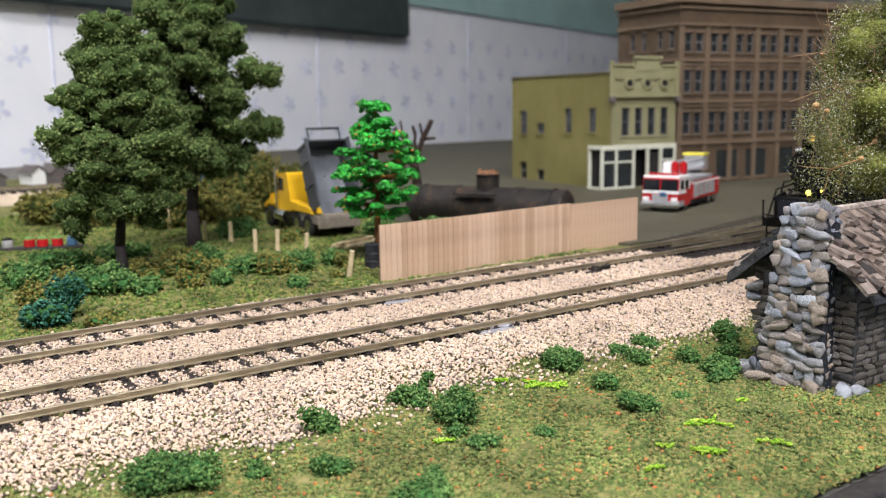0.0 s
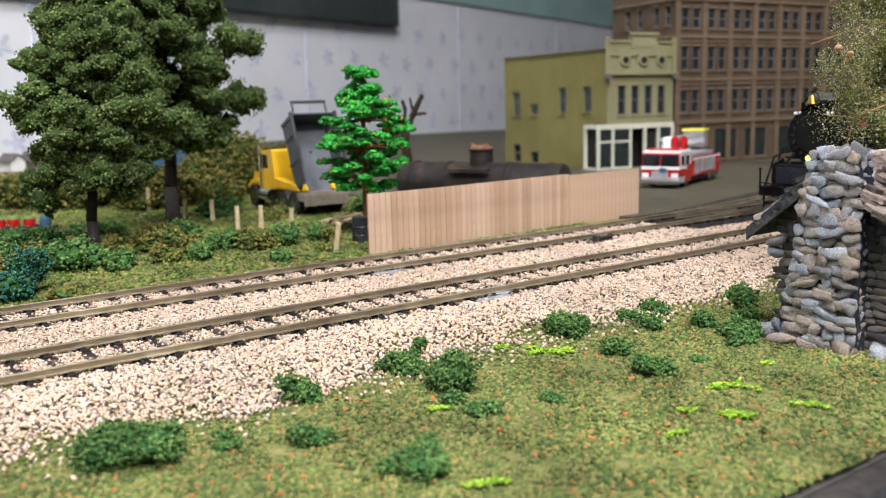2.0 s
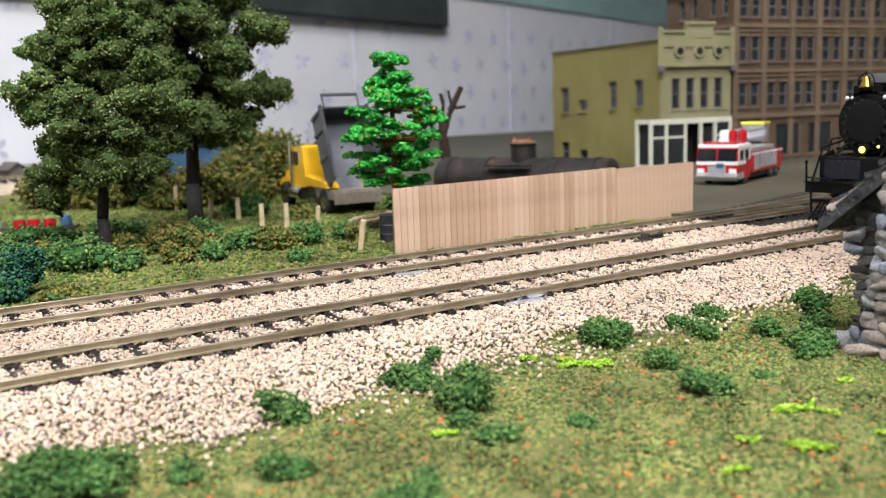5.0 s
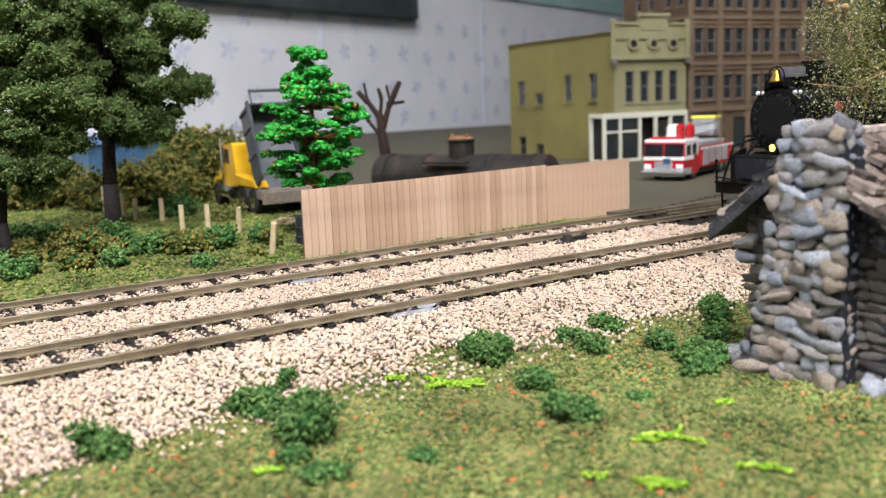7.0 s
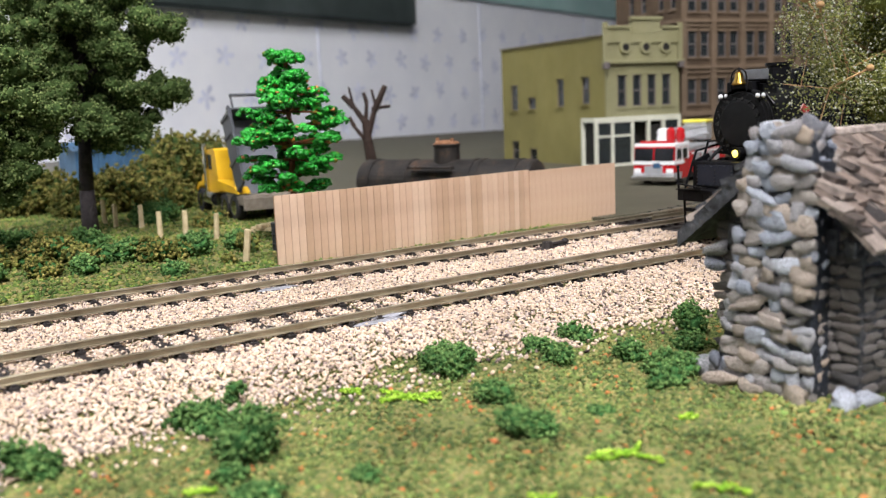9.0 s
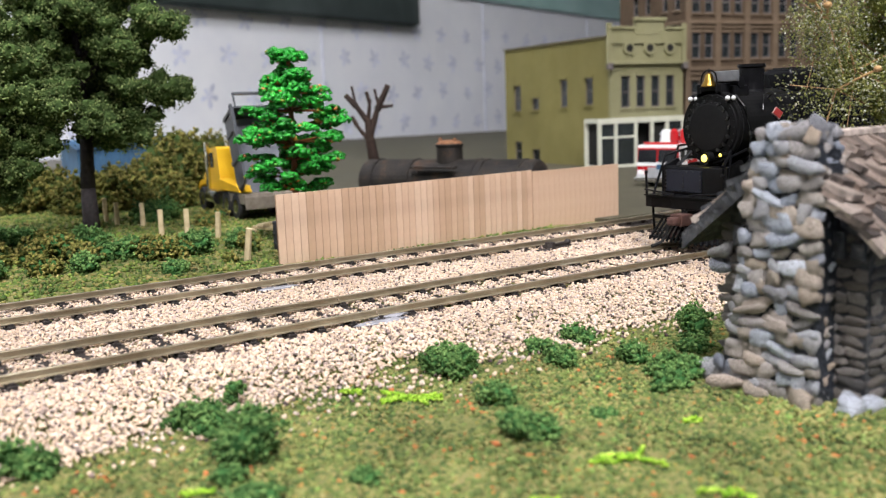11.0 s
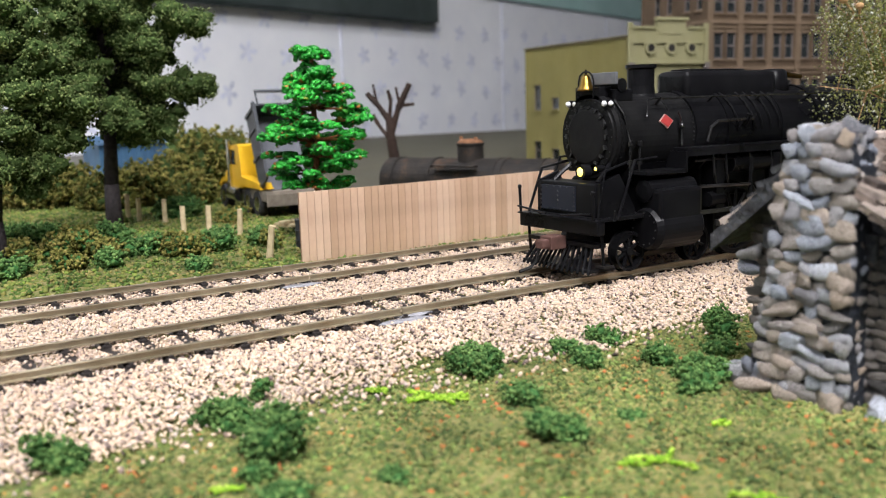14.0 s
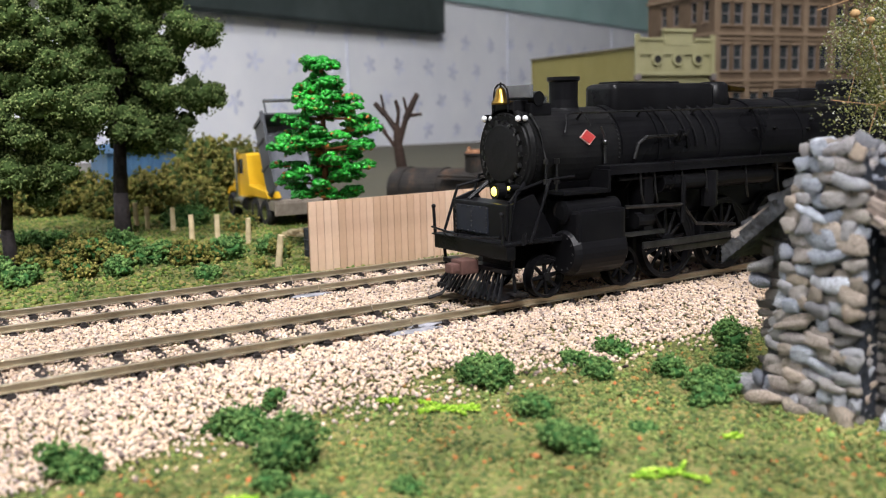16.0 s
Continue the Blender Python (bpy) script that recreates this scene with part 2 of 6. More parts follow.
def ball(bm, c, r, sub=2, sx=1.0, sy=1.0, sz=1.0):
    bmesh.ops.create_icosphere(bm, subdivisions=sub, radius=r, matrix=Matrix.Translation(c) @ Matrix.Diagonal((sx, sy, sz, 1)))
    return bm


def lathe(bm, prof, seg=32, axis="x", at=(0, 0, 0), ring=False):
    """Turns (distance along the axis, radius) pairs round the axis. ring: the outline closes on itself, with a hole through it."""
    rings = []
    for d, r in prof:
        row = []
        for k in range(seg):
            a = 2 * math.pi * k / seg
            c, s = r * math.cos(a), r * math.sin(a)
            p = {"x": (d, c, s), "y": (c, d, s), "z": (c, s, d)}[axis]
            row.append(bm.verts.new(Vector(p) + Vector(at)))
        rings.append(row)
    for r0, r1 in zip(rings, rings[1:] + rings[:1] if ring else rings[1:]):
        for k in range(seg):
            bm.faces.new((r0[k], r0[(k + 1) % seg], r1[(k + 1) % seg], r1[k]))
    if not ring:
        bm.faces.new(rings[0])
        bm.faces.new(list(reversed(rings[-1])))
    bmesh.ops.recalc_face_normals(bm, faces=bm.faces)
    return bm


def prism(bm, pts, d0, d1, axis="x"):
    """A polygon, in the two axes left over, drawn out along an axis."""
    def put(p, d):
        return {"x": (d, p[0], p[1]), "y": (p[0], d, p[1]), "z": (p[0], p[1], d)}[axis]
    a = [bm.verts.new(put(p, d0)) for p in pts]
    b = [bm.verts.new(put(p, d1)) for p in pts]
    n = len(pts)
    fs = [bm.faces.new(a), bm.faces.new(list(reversed(b)))] + [bm.faces.new((a[i], b[i], b[(i + 1) % n], a[(i + 1) % n])) for i in range(n)]
    bmesh.ops.recalc_face_normals(bm, faces=fs)
    return bm


def B():
    return bmesh.new()


def np_mesh(name, verts, tris, material):
    me = bpy.data.meshes.new(name)
    verts, tris = np.asarray(verts, np.float32) * S, np.asarray(tris, np.int32)
    me.vertices.add(len(verts))
    me.vertices.foreach_set("co", verts.ravel())
    me.loops.add(tris.size)
    me.loops.foreach_set("vertex_index", tris.ravel())
    me.polygons.add(len(tris))
    me.polygons.foreach_set("loop_start", np.arange(0, tris.size, 3, dtype=np.int32))
    me.update(calc_edges=True)
    me.materials.append(material)
    return me


OCT_V = np.array([(1, 0, 0), (-1, 0, 0), (0, 1, 0), (0, -1, 0), (0, 0, 1), (0, 0, -1)], float)
OCT_F = np.array([(0, 2, 4), (2, 1, 4), (1, 3, 4), (3, 0, 4), (2, 0, 5), (1, 2, 5), (3, 1, 5), (0, 3, 5)])


def ico(sub):
    bm = B()
    bmesh.ops.create_icosphere(bm, subdivisions=sub, radius=1)
    v = np.array([x.co for x in bm.verts])
    f = np.array([[x.index for x in q.verts] for q in bm.faces])
    bm.free()
    return v, f


ICO1, ICO2, ICO3 = ico(1), ico(2), ico(3)


def bits(places, sizes, rng, shape="oct", squash=1.0, jitter=0.35):
    """Many small uneven lumps: returns their points and triangles."""
    bv, bf = (OCT_V, OCT_F) if shape == "oct" else ICO1
    n, k = len(places), len(bv)
    q = rng.normal(size=(n, 4))
    q /= np.linalg.norm(q, axis=1)[:, None]
    w, x, y, z = q.T
    R = np.stack([1 - 2 * (y * y + z * z), 2 * (x * y - z * w), 2 * (x * z + y * w), 2 * (x * y + z * w), 1 - 2 * (x * x + z * z), 2 * (y * z - x * w),
                  2 * (x * z - y * w), 2 * (y * z + x * w), 1 - 2 * (x * x + y * y)], -1).reshape(n, 3, 3)
    s = np.asarray(sizes)[:, None, None] * rng.uniform(0.65, 1.25, (n, 1, 3))
    v = bv[None] * (1 + rng.uniform(-jitter, jitter, (n, k, 1))) * s
    v = np.einsum("nij,nkj->nki", R, v)
    v[..., 2] *= squash
    v += np.asarray(places)[:, None]
    f = bf[None] + (np.arange(n) * k)[:, None, None]
    return v.reshape(-1, 3), f.reshape(-1, 3)


def lumpy(p, scale, seed):
    """Smooth pseudo-random values in about -1..1 at places p."""
    r = np.random.default_rng(seed)
    out = np.zeros(len(p))
    for k in range(5):
        d = r.normal(size=(3, 3))
        ph = r.uniform(0, 6.28, 3)
        out += np.sin(p @ d.T * 1.6 / scale + ph).prod(1)
    return out / 1.6


def foam(clusters, rng, per_area, bit, rough=0.25, lump=0.16, core=0.95, fuzz=0.07, ball_mesh=None):
    """Foam foliage: cores, and bits on them. clusters: (x, y, z, rx, ry, rz). Returns core and bit meshes' data."""
    cv, cf, bp = [], [], []
    off = 0
    for c in clusters:
        c = np.asarray(c, float)
        v, f = ball_mesh or ICO3
        seed = int(rng.integers(1e6))
        d = 0.95 + rough * np.clip(lumpy(v + c[:3] * 3, lump / c[3:].mean(), seed), -0.9, 1.0)
        cv.append(v * d[:, None] * c[3:] * core + c[:3])
        cf.append(f + off)
        off += len(v)
        n = int(per_area * 12.6 * (c[3:].mean() ** 2))
        u = rng.normal(size=(n, 3))
        u /= np.linalg.norm(u, axis=1)[:, None]
        dd = 0.95 + rough * np.clip(lumpy(u + c[:3] * 3, lump / c[3:].mean(), seed), -0.9, 1.0) + rng.uniform(-fuzz, fuzz, n)
        bp.append(u * dd[:, None] * c[3:] + c[:3])
    bp = np.concatenate(bp)
    return np.concatenate(cv), np.concatenate(cf), *bits(bp, rng.uniform(0.6, 1.3, len(bp)) * bit, rng)


# ---- room ----
ROOM = pose(24.35 * S, 37.7 * S, 0, 0, 0, 22)  # on the far wall, x along it, y away from the camera


def wall(name, x0, x1, y0, y1, z0, z1, material, label):
    ob = part(name, box(B(), x0, x1, y0, y1, z0, z1), material)
    ob.matrix_basis = ROOM
    return tagged(ob, label, name.split("_")[0], kind="structure")


wall_north = wall("wall_north", -60, 90, 0, 3, -30, 42, WALLPAPER, "pale blue-white papered wall with faded flower print")
wall("wall_south", -60, 90, -110, -107, -30, 42, PLASTER, "plain white plaster wall")
wall("wall_west", -63, -60, -110, 3, -30, 42, PLASTER, "plain white plaster wall")
wall("wall_east", 90, 93, -110, 3, -30, 42, PLASTER, "plain white plaster wall")
wall("ceiling", -63, 93, -110, 3, 43, 46, PLASTER, "plain white ceiling")
wall("floor", -63, 93, -110, 3, -34, -30, CARPET, "grey-blue carpeted floor")
wall("trim", -55, 85, -0.25, -0.02, 8.1, 12, TEAL, "pale teal painted border board on the wall")
for k in range(-2, 4):
    part("wallpaper_seam", box(B(), k * 16 - 0.30, k * 16 - 0.22, -0.05, 0.02, -20, 8.0), PRINT, wall_north)


def wallpaper_print():
    rng = np.random.default_rng(4)
    bm = B()
    for i in range(-12, 18):
        for j in range(-2, 5):
            x, z = i * 2.7 + (j % 2) * 1.35 + rng.uniform(-0.2, 0.2), j * 1.75 - 1.2 + rng.uniform(-0.15, 0.15)
            turn = rng.uniform(0, 1.2)
            for p in range(5):
                a = turn + p * 1.257
                r, w = rng.uniform(0.4, 0.68), 0.13
                c, s = math.cos(a), math.sin(a)
                pts = [(0.05, -w * 0.4), (r * 0.7, -w), (r, 0), (r * 0.7, w), (0.05, w * 0.4)]
                bm.faces.new([bm.verts.new((x + c * u - s * v, -0.03, z + s * u + c * v)) for u, v in pts])
    return part("wallpaper_print", bm, PRINT, wall_north, "faded blue flower print")


wallpaper_print()
shelf = thing("wall_shelf", 0, 0, 0, label="dark slate-green wall shelf with a deep front edge", category="shelf")
shelf.matrix_basis = ROOM
part("shelf_board", box(B(), -32, 7.2, -0.65, -0.3, 6.0, 6.11, 0.02), SLATE, shelf)
part("shelf_front", box(B(), -32, 7.55, -0.75, -0.3, 6.12, 9.0, 0.06), SLATE, shelf)

# ---- table and ground ----
G = np.random.default_rng(7)


def height(x, y):
    """The layout's surface: flat turf, a raised roadbed under the two tracks, flat turf behind."""
    def ramp(a, b, v):
        t = np.clip((v - a) / (b - a), 0, 1)
        return t * t * (3 - 2 * t)
    z = 0.085 * ramp(-1.05, -0.38, y) - 0.02 * ramp(2.35, 2.7, y)
    return z + 0.012 * np.sin(x * 2.3 + y * 1.1) * np.sin(y * 2.9 - x) * np.where((y < -1) | (y > 2.8), 1, 0.15)


def ground_sheet():
    xs = np.concatenate([np.arange(-20, -2, 1.5), np.arange(-2, 12, 0.1), np.arange(12, 60, 2.0)])
    ys = np.concatenate([np.arange(-3.6, 9, 0.1), np.arange(9, 24, 0.8)])
    X, Y = np.meshgrid(xs, ys)
    V = np.stack([X, Y, height(X, Y)], -1).reshape(-1, 3)
    V[:, 2] += 0.012 * lumpy(V, 0.15, 3)
    n, k = len(xs), len(ys)
    i = (np.arange(k - 1)[:, None] * n + np.arange(n - 1)).ravel()
    F = np.concatenate([np.stack([i, i + 1, i + n + 1], 1), np.stack([i, i + n + 1, i + n], 1)])
    return np_mesh("ground", V, F, EARTH)


ground = tagged(part("ground", ground_sheet(), EARTH, smooth=True), "model railway ground with olive ground-foam turf", "ground", kind="structure")
tagged(part("table", box(B(), -22, 62, -3.62, 32.5, -1.2, -0.06), BOARD), "grey painted layout table board", "table", kind="structure")
part("table_far_board", box(B(), -22, 62, 22.5, 32.5, -0.058, 0.0), BOARD, kind="structure")
tagged(part("table_edge", box(B(), -22, 62, -4.9, -3.78, -1.6, -0.16, 0.03), FASCIA), "blue-grey fabric table edge", "table edge", kind="structure")
tagged(part("table_rim", box(B(), -22, 62, -3.78, -3.6, -1.4, -0.035, 0.03), DARKEDGE), "dark rough rim of the layout table", "table rim", kind="structure")


def scatter_turf(name, n, x0, x1, y0, y1, size, material, keep, label, lift=0.0):
    p = np.stack([G.uniform(x0, x1, n), G.uniform(y0, y1, n)], 1)
    p = p[keep(p[:, 0], p[:, 1])]
    z = height(p[:, 0], p[:, 1]) + G.uniform(0, 0.6, len(p)) * size + lift
    V, F = bits(np.column_stack([p, z]), G.uniform(0.5, 1.4, len(p)) * size, G, squash=0.8)
    ob = part(name, np_mesh(name, V, F, material), material, kind="stuff")
    return tagged(ob, label, "grass", kind="stuff")


def wavy(x, s):
    return 0.10 * np.sin(x * 1.7 + s) + 0.07 * np.sin(x * 4.1 + 2 * s) + 0.04 * np.sin(x * 9.3 + s)


scatter_turf("front_turf", 66000, 0.9, 8.6, -3.62, -0.7, 0.0155, TURF, lambda x, y: y < -0.93 + wavy(x, 0) + G.normal(0, 0.05, len(x)), "olive-green ground-foam turf with brown and orange flecks")
scatter_turf("back_turf", 44000, 0.2, 9.8, 2.3, 13, 0.024, TURF_BACK, lambda x, y: (y > 2.42 + 0.5 * wavy(x, 2)) & (x < 8.4 + 0.25 * y), "green and tan ground-foam turf behind the tracks")


# ---- ballast ----
def ballast():
    n = 150000
    x, y = G.uniform(0.8, 11.0, n), G.uniform(-1.15, 2.5, n)
    near = y < 0.9
    keep = (y > -0.92 + wavy(x, 0) + G.normal(0, 0.06, n)) & (y < 2.36 + 0.4 * wavy(x, 2) + G.normal(0, 0.04, n)) & ~((x > 9.4) & (y > 1.15))
    # stones thin out on the sleepers
    keep &= ~((np.abs(((x + 0.1125) % 0.225) - 0.1125) < 0.044) & ((np.abs(y - 0.275) < 0.385) | (np.abs(y - 1.80) < 0.385)) & (G.random(n) < 0.84))
    for r in (0.0, 0.5504, 1.525, 2.075):
        keep &= np.abs(y - r) > 0.026
    x, y = x[keep], y[keep]
    size = G.uniform(0.0064, 0.0146, len(x)) * np.where(x > 7.5, 1.25, 1.0)
    between = np.where((np.abs(y - 0.275) < 0.24) | (np.abs(y - 1.80) < 0.24), 0.024, 0.021)
    z = height(x, y) + between + G.uniform(-0.3, 0.8, len(x)) * size
    P = np.column_stack([x, y, z])
    close = (y < 0.1) & (x < 6.5)
    V, F = bits(P[close], size[close], G, "ico", squash=0.85, jitter=0.3)
    V2, F2 = bits(P[~close], size[~close] * 1.15, G, "oct", squash=0.85, jitter=0.3)
    V, F = np.concatenate([V, V2]), np.concatenate([F, F2 + len(V)])
    ob = part("ballast", np_mesh("ballast", V, F, STONES), STONES, kind="stuff")
    tagged(ob, "loose cream, pink and dark ballast stones", "ballast", kind="stuff")


bed = B()
prism(bed, [(-0.95, -0.03), (-0.36, 0.083), (2.3, 0.088), (2.5, 0.06), (2.5, -0.05)], -3, 14, "x")
tagged(part("roadbed", bed, BED), "cream ballasted roadbed", "roadbed", kind="structure")
ballast()
strays = G.uniform((0.8, -1.7), (8, -0.9), (3000, 2))
strays = strays[strays[:, 1] > -1.0 - np.abs(G.normal(0, 0.19, 3000))]
V, F = bits(np.column_stack([strays, height(strays[:, 0], strays[:, 1]) + 0.02]), G.uniform(0.007, 0.016, len(strays)), G, "ico")
tagged(part("stray_ballast", np_mesh("stray_ballast", V, F, STONES), STONES, kind="stuff"), "stray pale ballast grains on the turf", "ballast", kind="stuff")


# ---- tracks ----
def rail_mesh(bm, x0, x1, y, top, bend=None, steps=1):
    prof = [(-0.026, 0), (0.026, 0), (0.026, 0.008), (0.007, 0.014), (0.007, 0.050), (0.014, 0.055), (0.014, 0.067), (0.011, 0.071), (-0.011, 0.071), (-0.014, 0.067), (-0.014, 0.055), (-0.007, 0.050), (-0.007, 0.014), (-0.026, 0.008)]
    rings = []
    for i in range(steps + 1):
        x = x0 + (x1 - x0) * i / steps
        o = bend(x) if bend else 0.0
        rings.append([bm.verts.new((x, y + o + a, top - 0.046 + b * 0.65)) for a, b in prof])
    n = len(prof)
    for r0, r1 in zip(rings, rings[1:]):
        for k in range(n):
            bm.faces.new((r0[k], r0[(k + 1) % n], r1[(k + 1) % n], r1[k]))
    bm.faces.new(rings[0])
    bm.faces.new(rings[-1])
    bmesh.ops.recalc_face_normals(bm, faces=bm.faces)
    return bm


def tie_mesh(gauge_half):
    bm = B()
    box(bm, -0.043, 0.043, -0.4, 0.4, 0.045, 0.106, 0.006)
    for s in (-1, 1):
        for d in (-0.044, 0.044):
            y = s * gauge_half + d
            box(bm, -0.026, 0.026, y - 0.018, y + 0.018, 0.104, 0.126, 0.005)
            box(bm, -0.014, 0.014, y - 0.010, y + 0.010, 0.124, 0.140, 0.004)
    me = bpy.data.meshes.new("tie")
    bm.to_mesh(me)
    bm.free()
    me.transform(Matrix.Scale(S, 4))
    me.materials.append(TIE)
    return me


TIE_MESH = tie_mesh(0.275)


def track(y, x0, x1, label, joints):
    th = thing("railway_track", 0, y, 0, label=label, category="track", kind="structure")
    for s in (-0.275, 0.275):
        cuts = [x0, *joints, x1]
        for a, b in zip(cuts, cuts[1:]):
            part("rail", rail_mesh(B(), a + 0.006, b - 0.006, s, 0.18), RAIL, th)
    for i in range(int(x0 / 0.225), int(x1 / 0.225)):
        t = new("tie", TIE_MESH)
        t.parent = th
        t.matrix_basis = pose((i * 0.225 + G.uniform(-0.008, 0.008)) * S, 0, G.uniform(-0.004, 0.004) * S, 0, 0, G.uniform(-1.5, 1.5))
    return th


near_track = track(0.275, -2.5, 14.0, "weathered nickel-silver rails on black ties in cream ballast", [5.15])
far_track = track(1.80, -2.5, 14.0, "brown weathered rails on black ties beside the board fence", [5.2])


def glue_blob(x, y, z, rx, ry, parent):
    bm = B()
    bmesh.ops.create_icosphere(bm, subdivisions=3, radius=1)
    for v in bm.verts:
        k = 1 + 0.3 * noise.noise(v.co * 2.2 + Vector((x, y, 0)))
        v.co = Vector((x + v.co.x * rx * k, y + v.co.y * ry * k, z + v.co.z * 0.011 * k))
    part("glue_blob", bm, GLUE, parent, "dried whitish glue on the rail joint", smooth=True)


glue_blob(5.13, -0.37, 0.115, 0.20, 0.055, near_track)
glue_blob(5.25, -0.29, 0.125, 0.14, 0.05, near_track)
glue_blob(5.10, -0.35, 0.12, 0.17, 0.06, far_track)
# the switch off the far track
turnout = thing("track_switch", 0, 1.80, 0, label="dark unballasted switch leaving the far track", category="track", kind="structure")
part("switch_bed", prism(B(), [(9.3, -0.55), (10.2, -0.62), (16, -0.7), (16, 2.2), (12, 1.05), (9.6, 0.6)], 0.02, 0.098, "z"), TIE, turnout)
for s, o in ((-0.275, 0.0), (0.275, 0.06)):
    part("rail", rail_mesh(B(), 9.0 + o, 14, s, 0.178, lambda x: 0.045 * max(0, x - 9.0) ** 1.7, 18), RAIL, turnout)
for i in range(22):
    t = part("long_tie", box(B(), -0.045, 0.045, -0.42, 0.5 + i * 0.05, 0.085, 0.109, 0.006), TIE, turnout)
    t.matrix_basis = pose((9.25 + i * 0.225) * S, 0, 0)
part("guard_rail", rail_mesh(B(), 9.9, 11.2, 0.12, 0.176), RAIL, turnout)
sw = thing("switch_stand", 7.9, 1.35, 0.1, 12, "black plastic ground-throw switch stand", "switch stand")
part("base", box(B(), -0.24, 0.24, -0.05, 0.05, -0.01, 0.03, 0.01), TIE, sw)
part("drum", rod(B(), (-0.08, 0, 0.03), (-0.08, 0, 0.085), 0.055, 0.045, 12), TIE, sw)
part("lever", box(B(), -0.06, 0.2, -0.018, 0.018, 0.035, 0.062, 0.008), TIE, sw)
part("weight", ball(B(), (0.2, 0, 0.05), 0.035, 2), TIE, sw)

# ---- street ----
street = B()
prism(street, [(9.85, 2.62), (60, 2.95), (60, 32.4), (11.5, 32.4), (9.2, 12), (8.75, 6.4)], 0.0, 0.1, "z")
tagged(part("street", street, STREET), "flat olive-grey painted street and yard", "street", kind="structure")


# ---- fence of scribed boards ----
def board_fence():
    th = thing("board_fence", 5.64, 2.62, 0.05, label="raw basswood board fence in three joined panels", category="fence")
    runs = [((5.64, 2.62), (6.72, 2.66), 14), ((6.72, 2.655), (8.84, 2.80), 27), ((8.84, 2.785), (10.20, 2.80), 17)]
    for n, ((xa, ya), (xb, yb), k) in enumerate(runs):
        length, a = math.hypot(xb - xa, yb - ya), math.degrees(math.atan2(yb - ya, xb - xa))
        m = pose((xa - 5.64) * S, (ya - 2.62) * S, 0, 0, 0, a)
        top = 0.69 if n < 2 else 0.675
        ob = part("panel_backing", box(B(), 0.002, length - 0.002, 0.012, 0.03, -0.02, top - 0.003), GROOVE if n < 2 else WOOD, th)
        ob.matrix_basis = m
        w = length / k
        gap = 0.0024 if n < 2 else 0.0008
        plank = part("plank", box(B(), gap, w - gap, 0.0, 0.014, -0.02, top, 0.0025), PLANK if n < 2 else WOOD, th)
        plank.matrix_basis = m
        for i in range(1, k):
            o = new("plank", plank.data)
            o.parent = th
            o.matrix_basis = m @ pose(i * w * S, 0, 0)
    return th


board_fence()


def fence_post(x, y, h, lean):
    th = thing("fence_post", x, y, 0.03, random.uniform(0, 90), "short pale whittled wooden fence post in the turf", "post", "row of fence posts")
    bm = rod(B(), (0, 0, -0.03), (lean * 0.1, lean * 0.06, h), 0.034, 0.030, 7)
    for v in bm.verts:
        v.co += Vector(noise.random_vector()) * 0.004
    part("stake", bm, POSTWOOD, th)


for x, y, h, lean in ((5.55, 3.2, 0.36, -0.6), (5.95, 5.03, 0.34, -0.3), (5.75, 5.5, 0.36, 0.0), (5.5, 5.7, 0.36, 0.1), (5.6, 6.78, 0.36, 0.0), (5.42, 7.35, 0.34, 0.1), (5.42, 7.9, 0.36, 0.1), (5.4, 8.86, 0.42, 0), (5.45, 10.4, 0.42, 0.2), (5.5, 11.4, 0.45, 0)):
    fence_post(x, y, h, lean)


# ---- trees and bushes ----
def limbs(bm, base, top, r, n, spread, rng, z0=0.35):
    """A bent tapering trunk with n limbs."""
    pts = []
    for i in range(7):
        t = i / 6
        pts.append(Vector(base).lerp(Vector(top), t) + Vector((rng.normal(0, 0.02), rng.normal(0, 0.02), 0)) * (i > 0))
    for i in range(6):
        rod(bm, pts[i], pts[i + 1], r * (1 - 0.13 * i) * (1.1 if i == 0 else 1), r * (1 - 0.13 * (i + 1)), 9)
    h = top[2] - base[2]
    for i in range(n):
        t = rng.uniform(z0, 0.95)
        a = rng.uniform(0, 6.28)
        p = Vector(base).lerp(Vector(top), t)
        q = p + Vector((math.cos(a) * spread, math.sin(a) * spread, 0.12 * h)) * rng.uniform(0.5, 0.9)
        mid = p.lerp(q, 0.5) + Vector((0, 0, -0.03))
        rod(bm, p, mid, r * 0.4, r * 0.28, 6)
        rod(bm, mid, q, r * 0.28, r * 0.1, 6)
    return bm


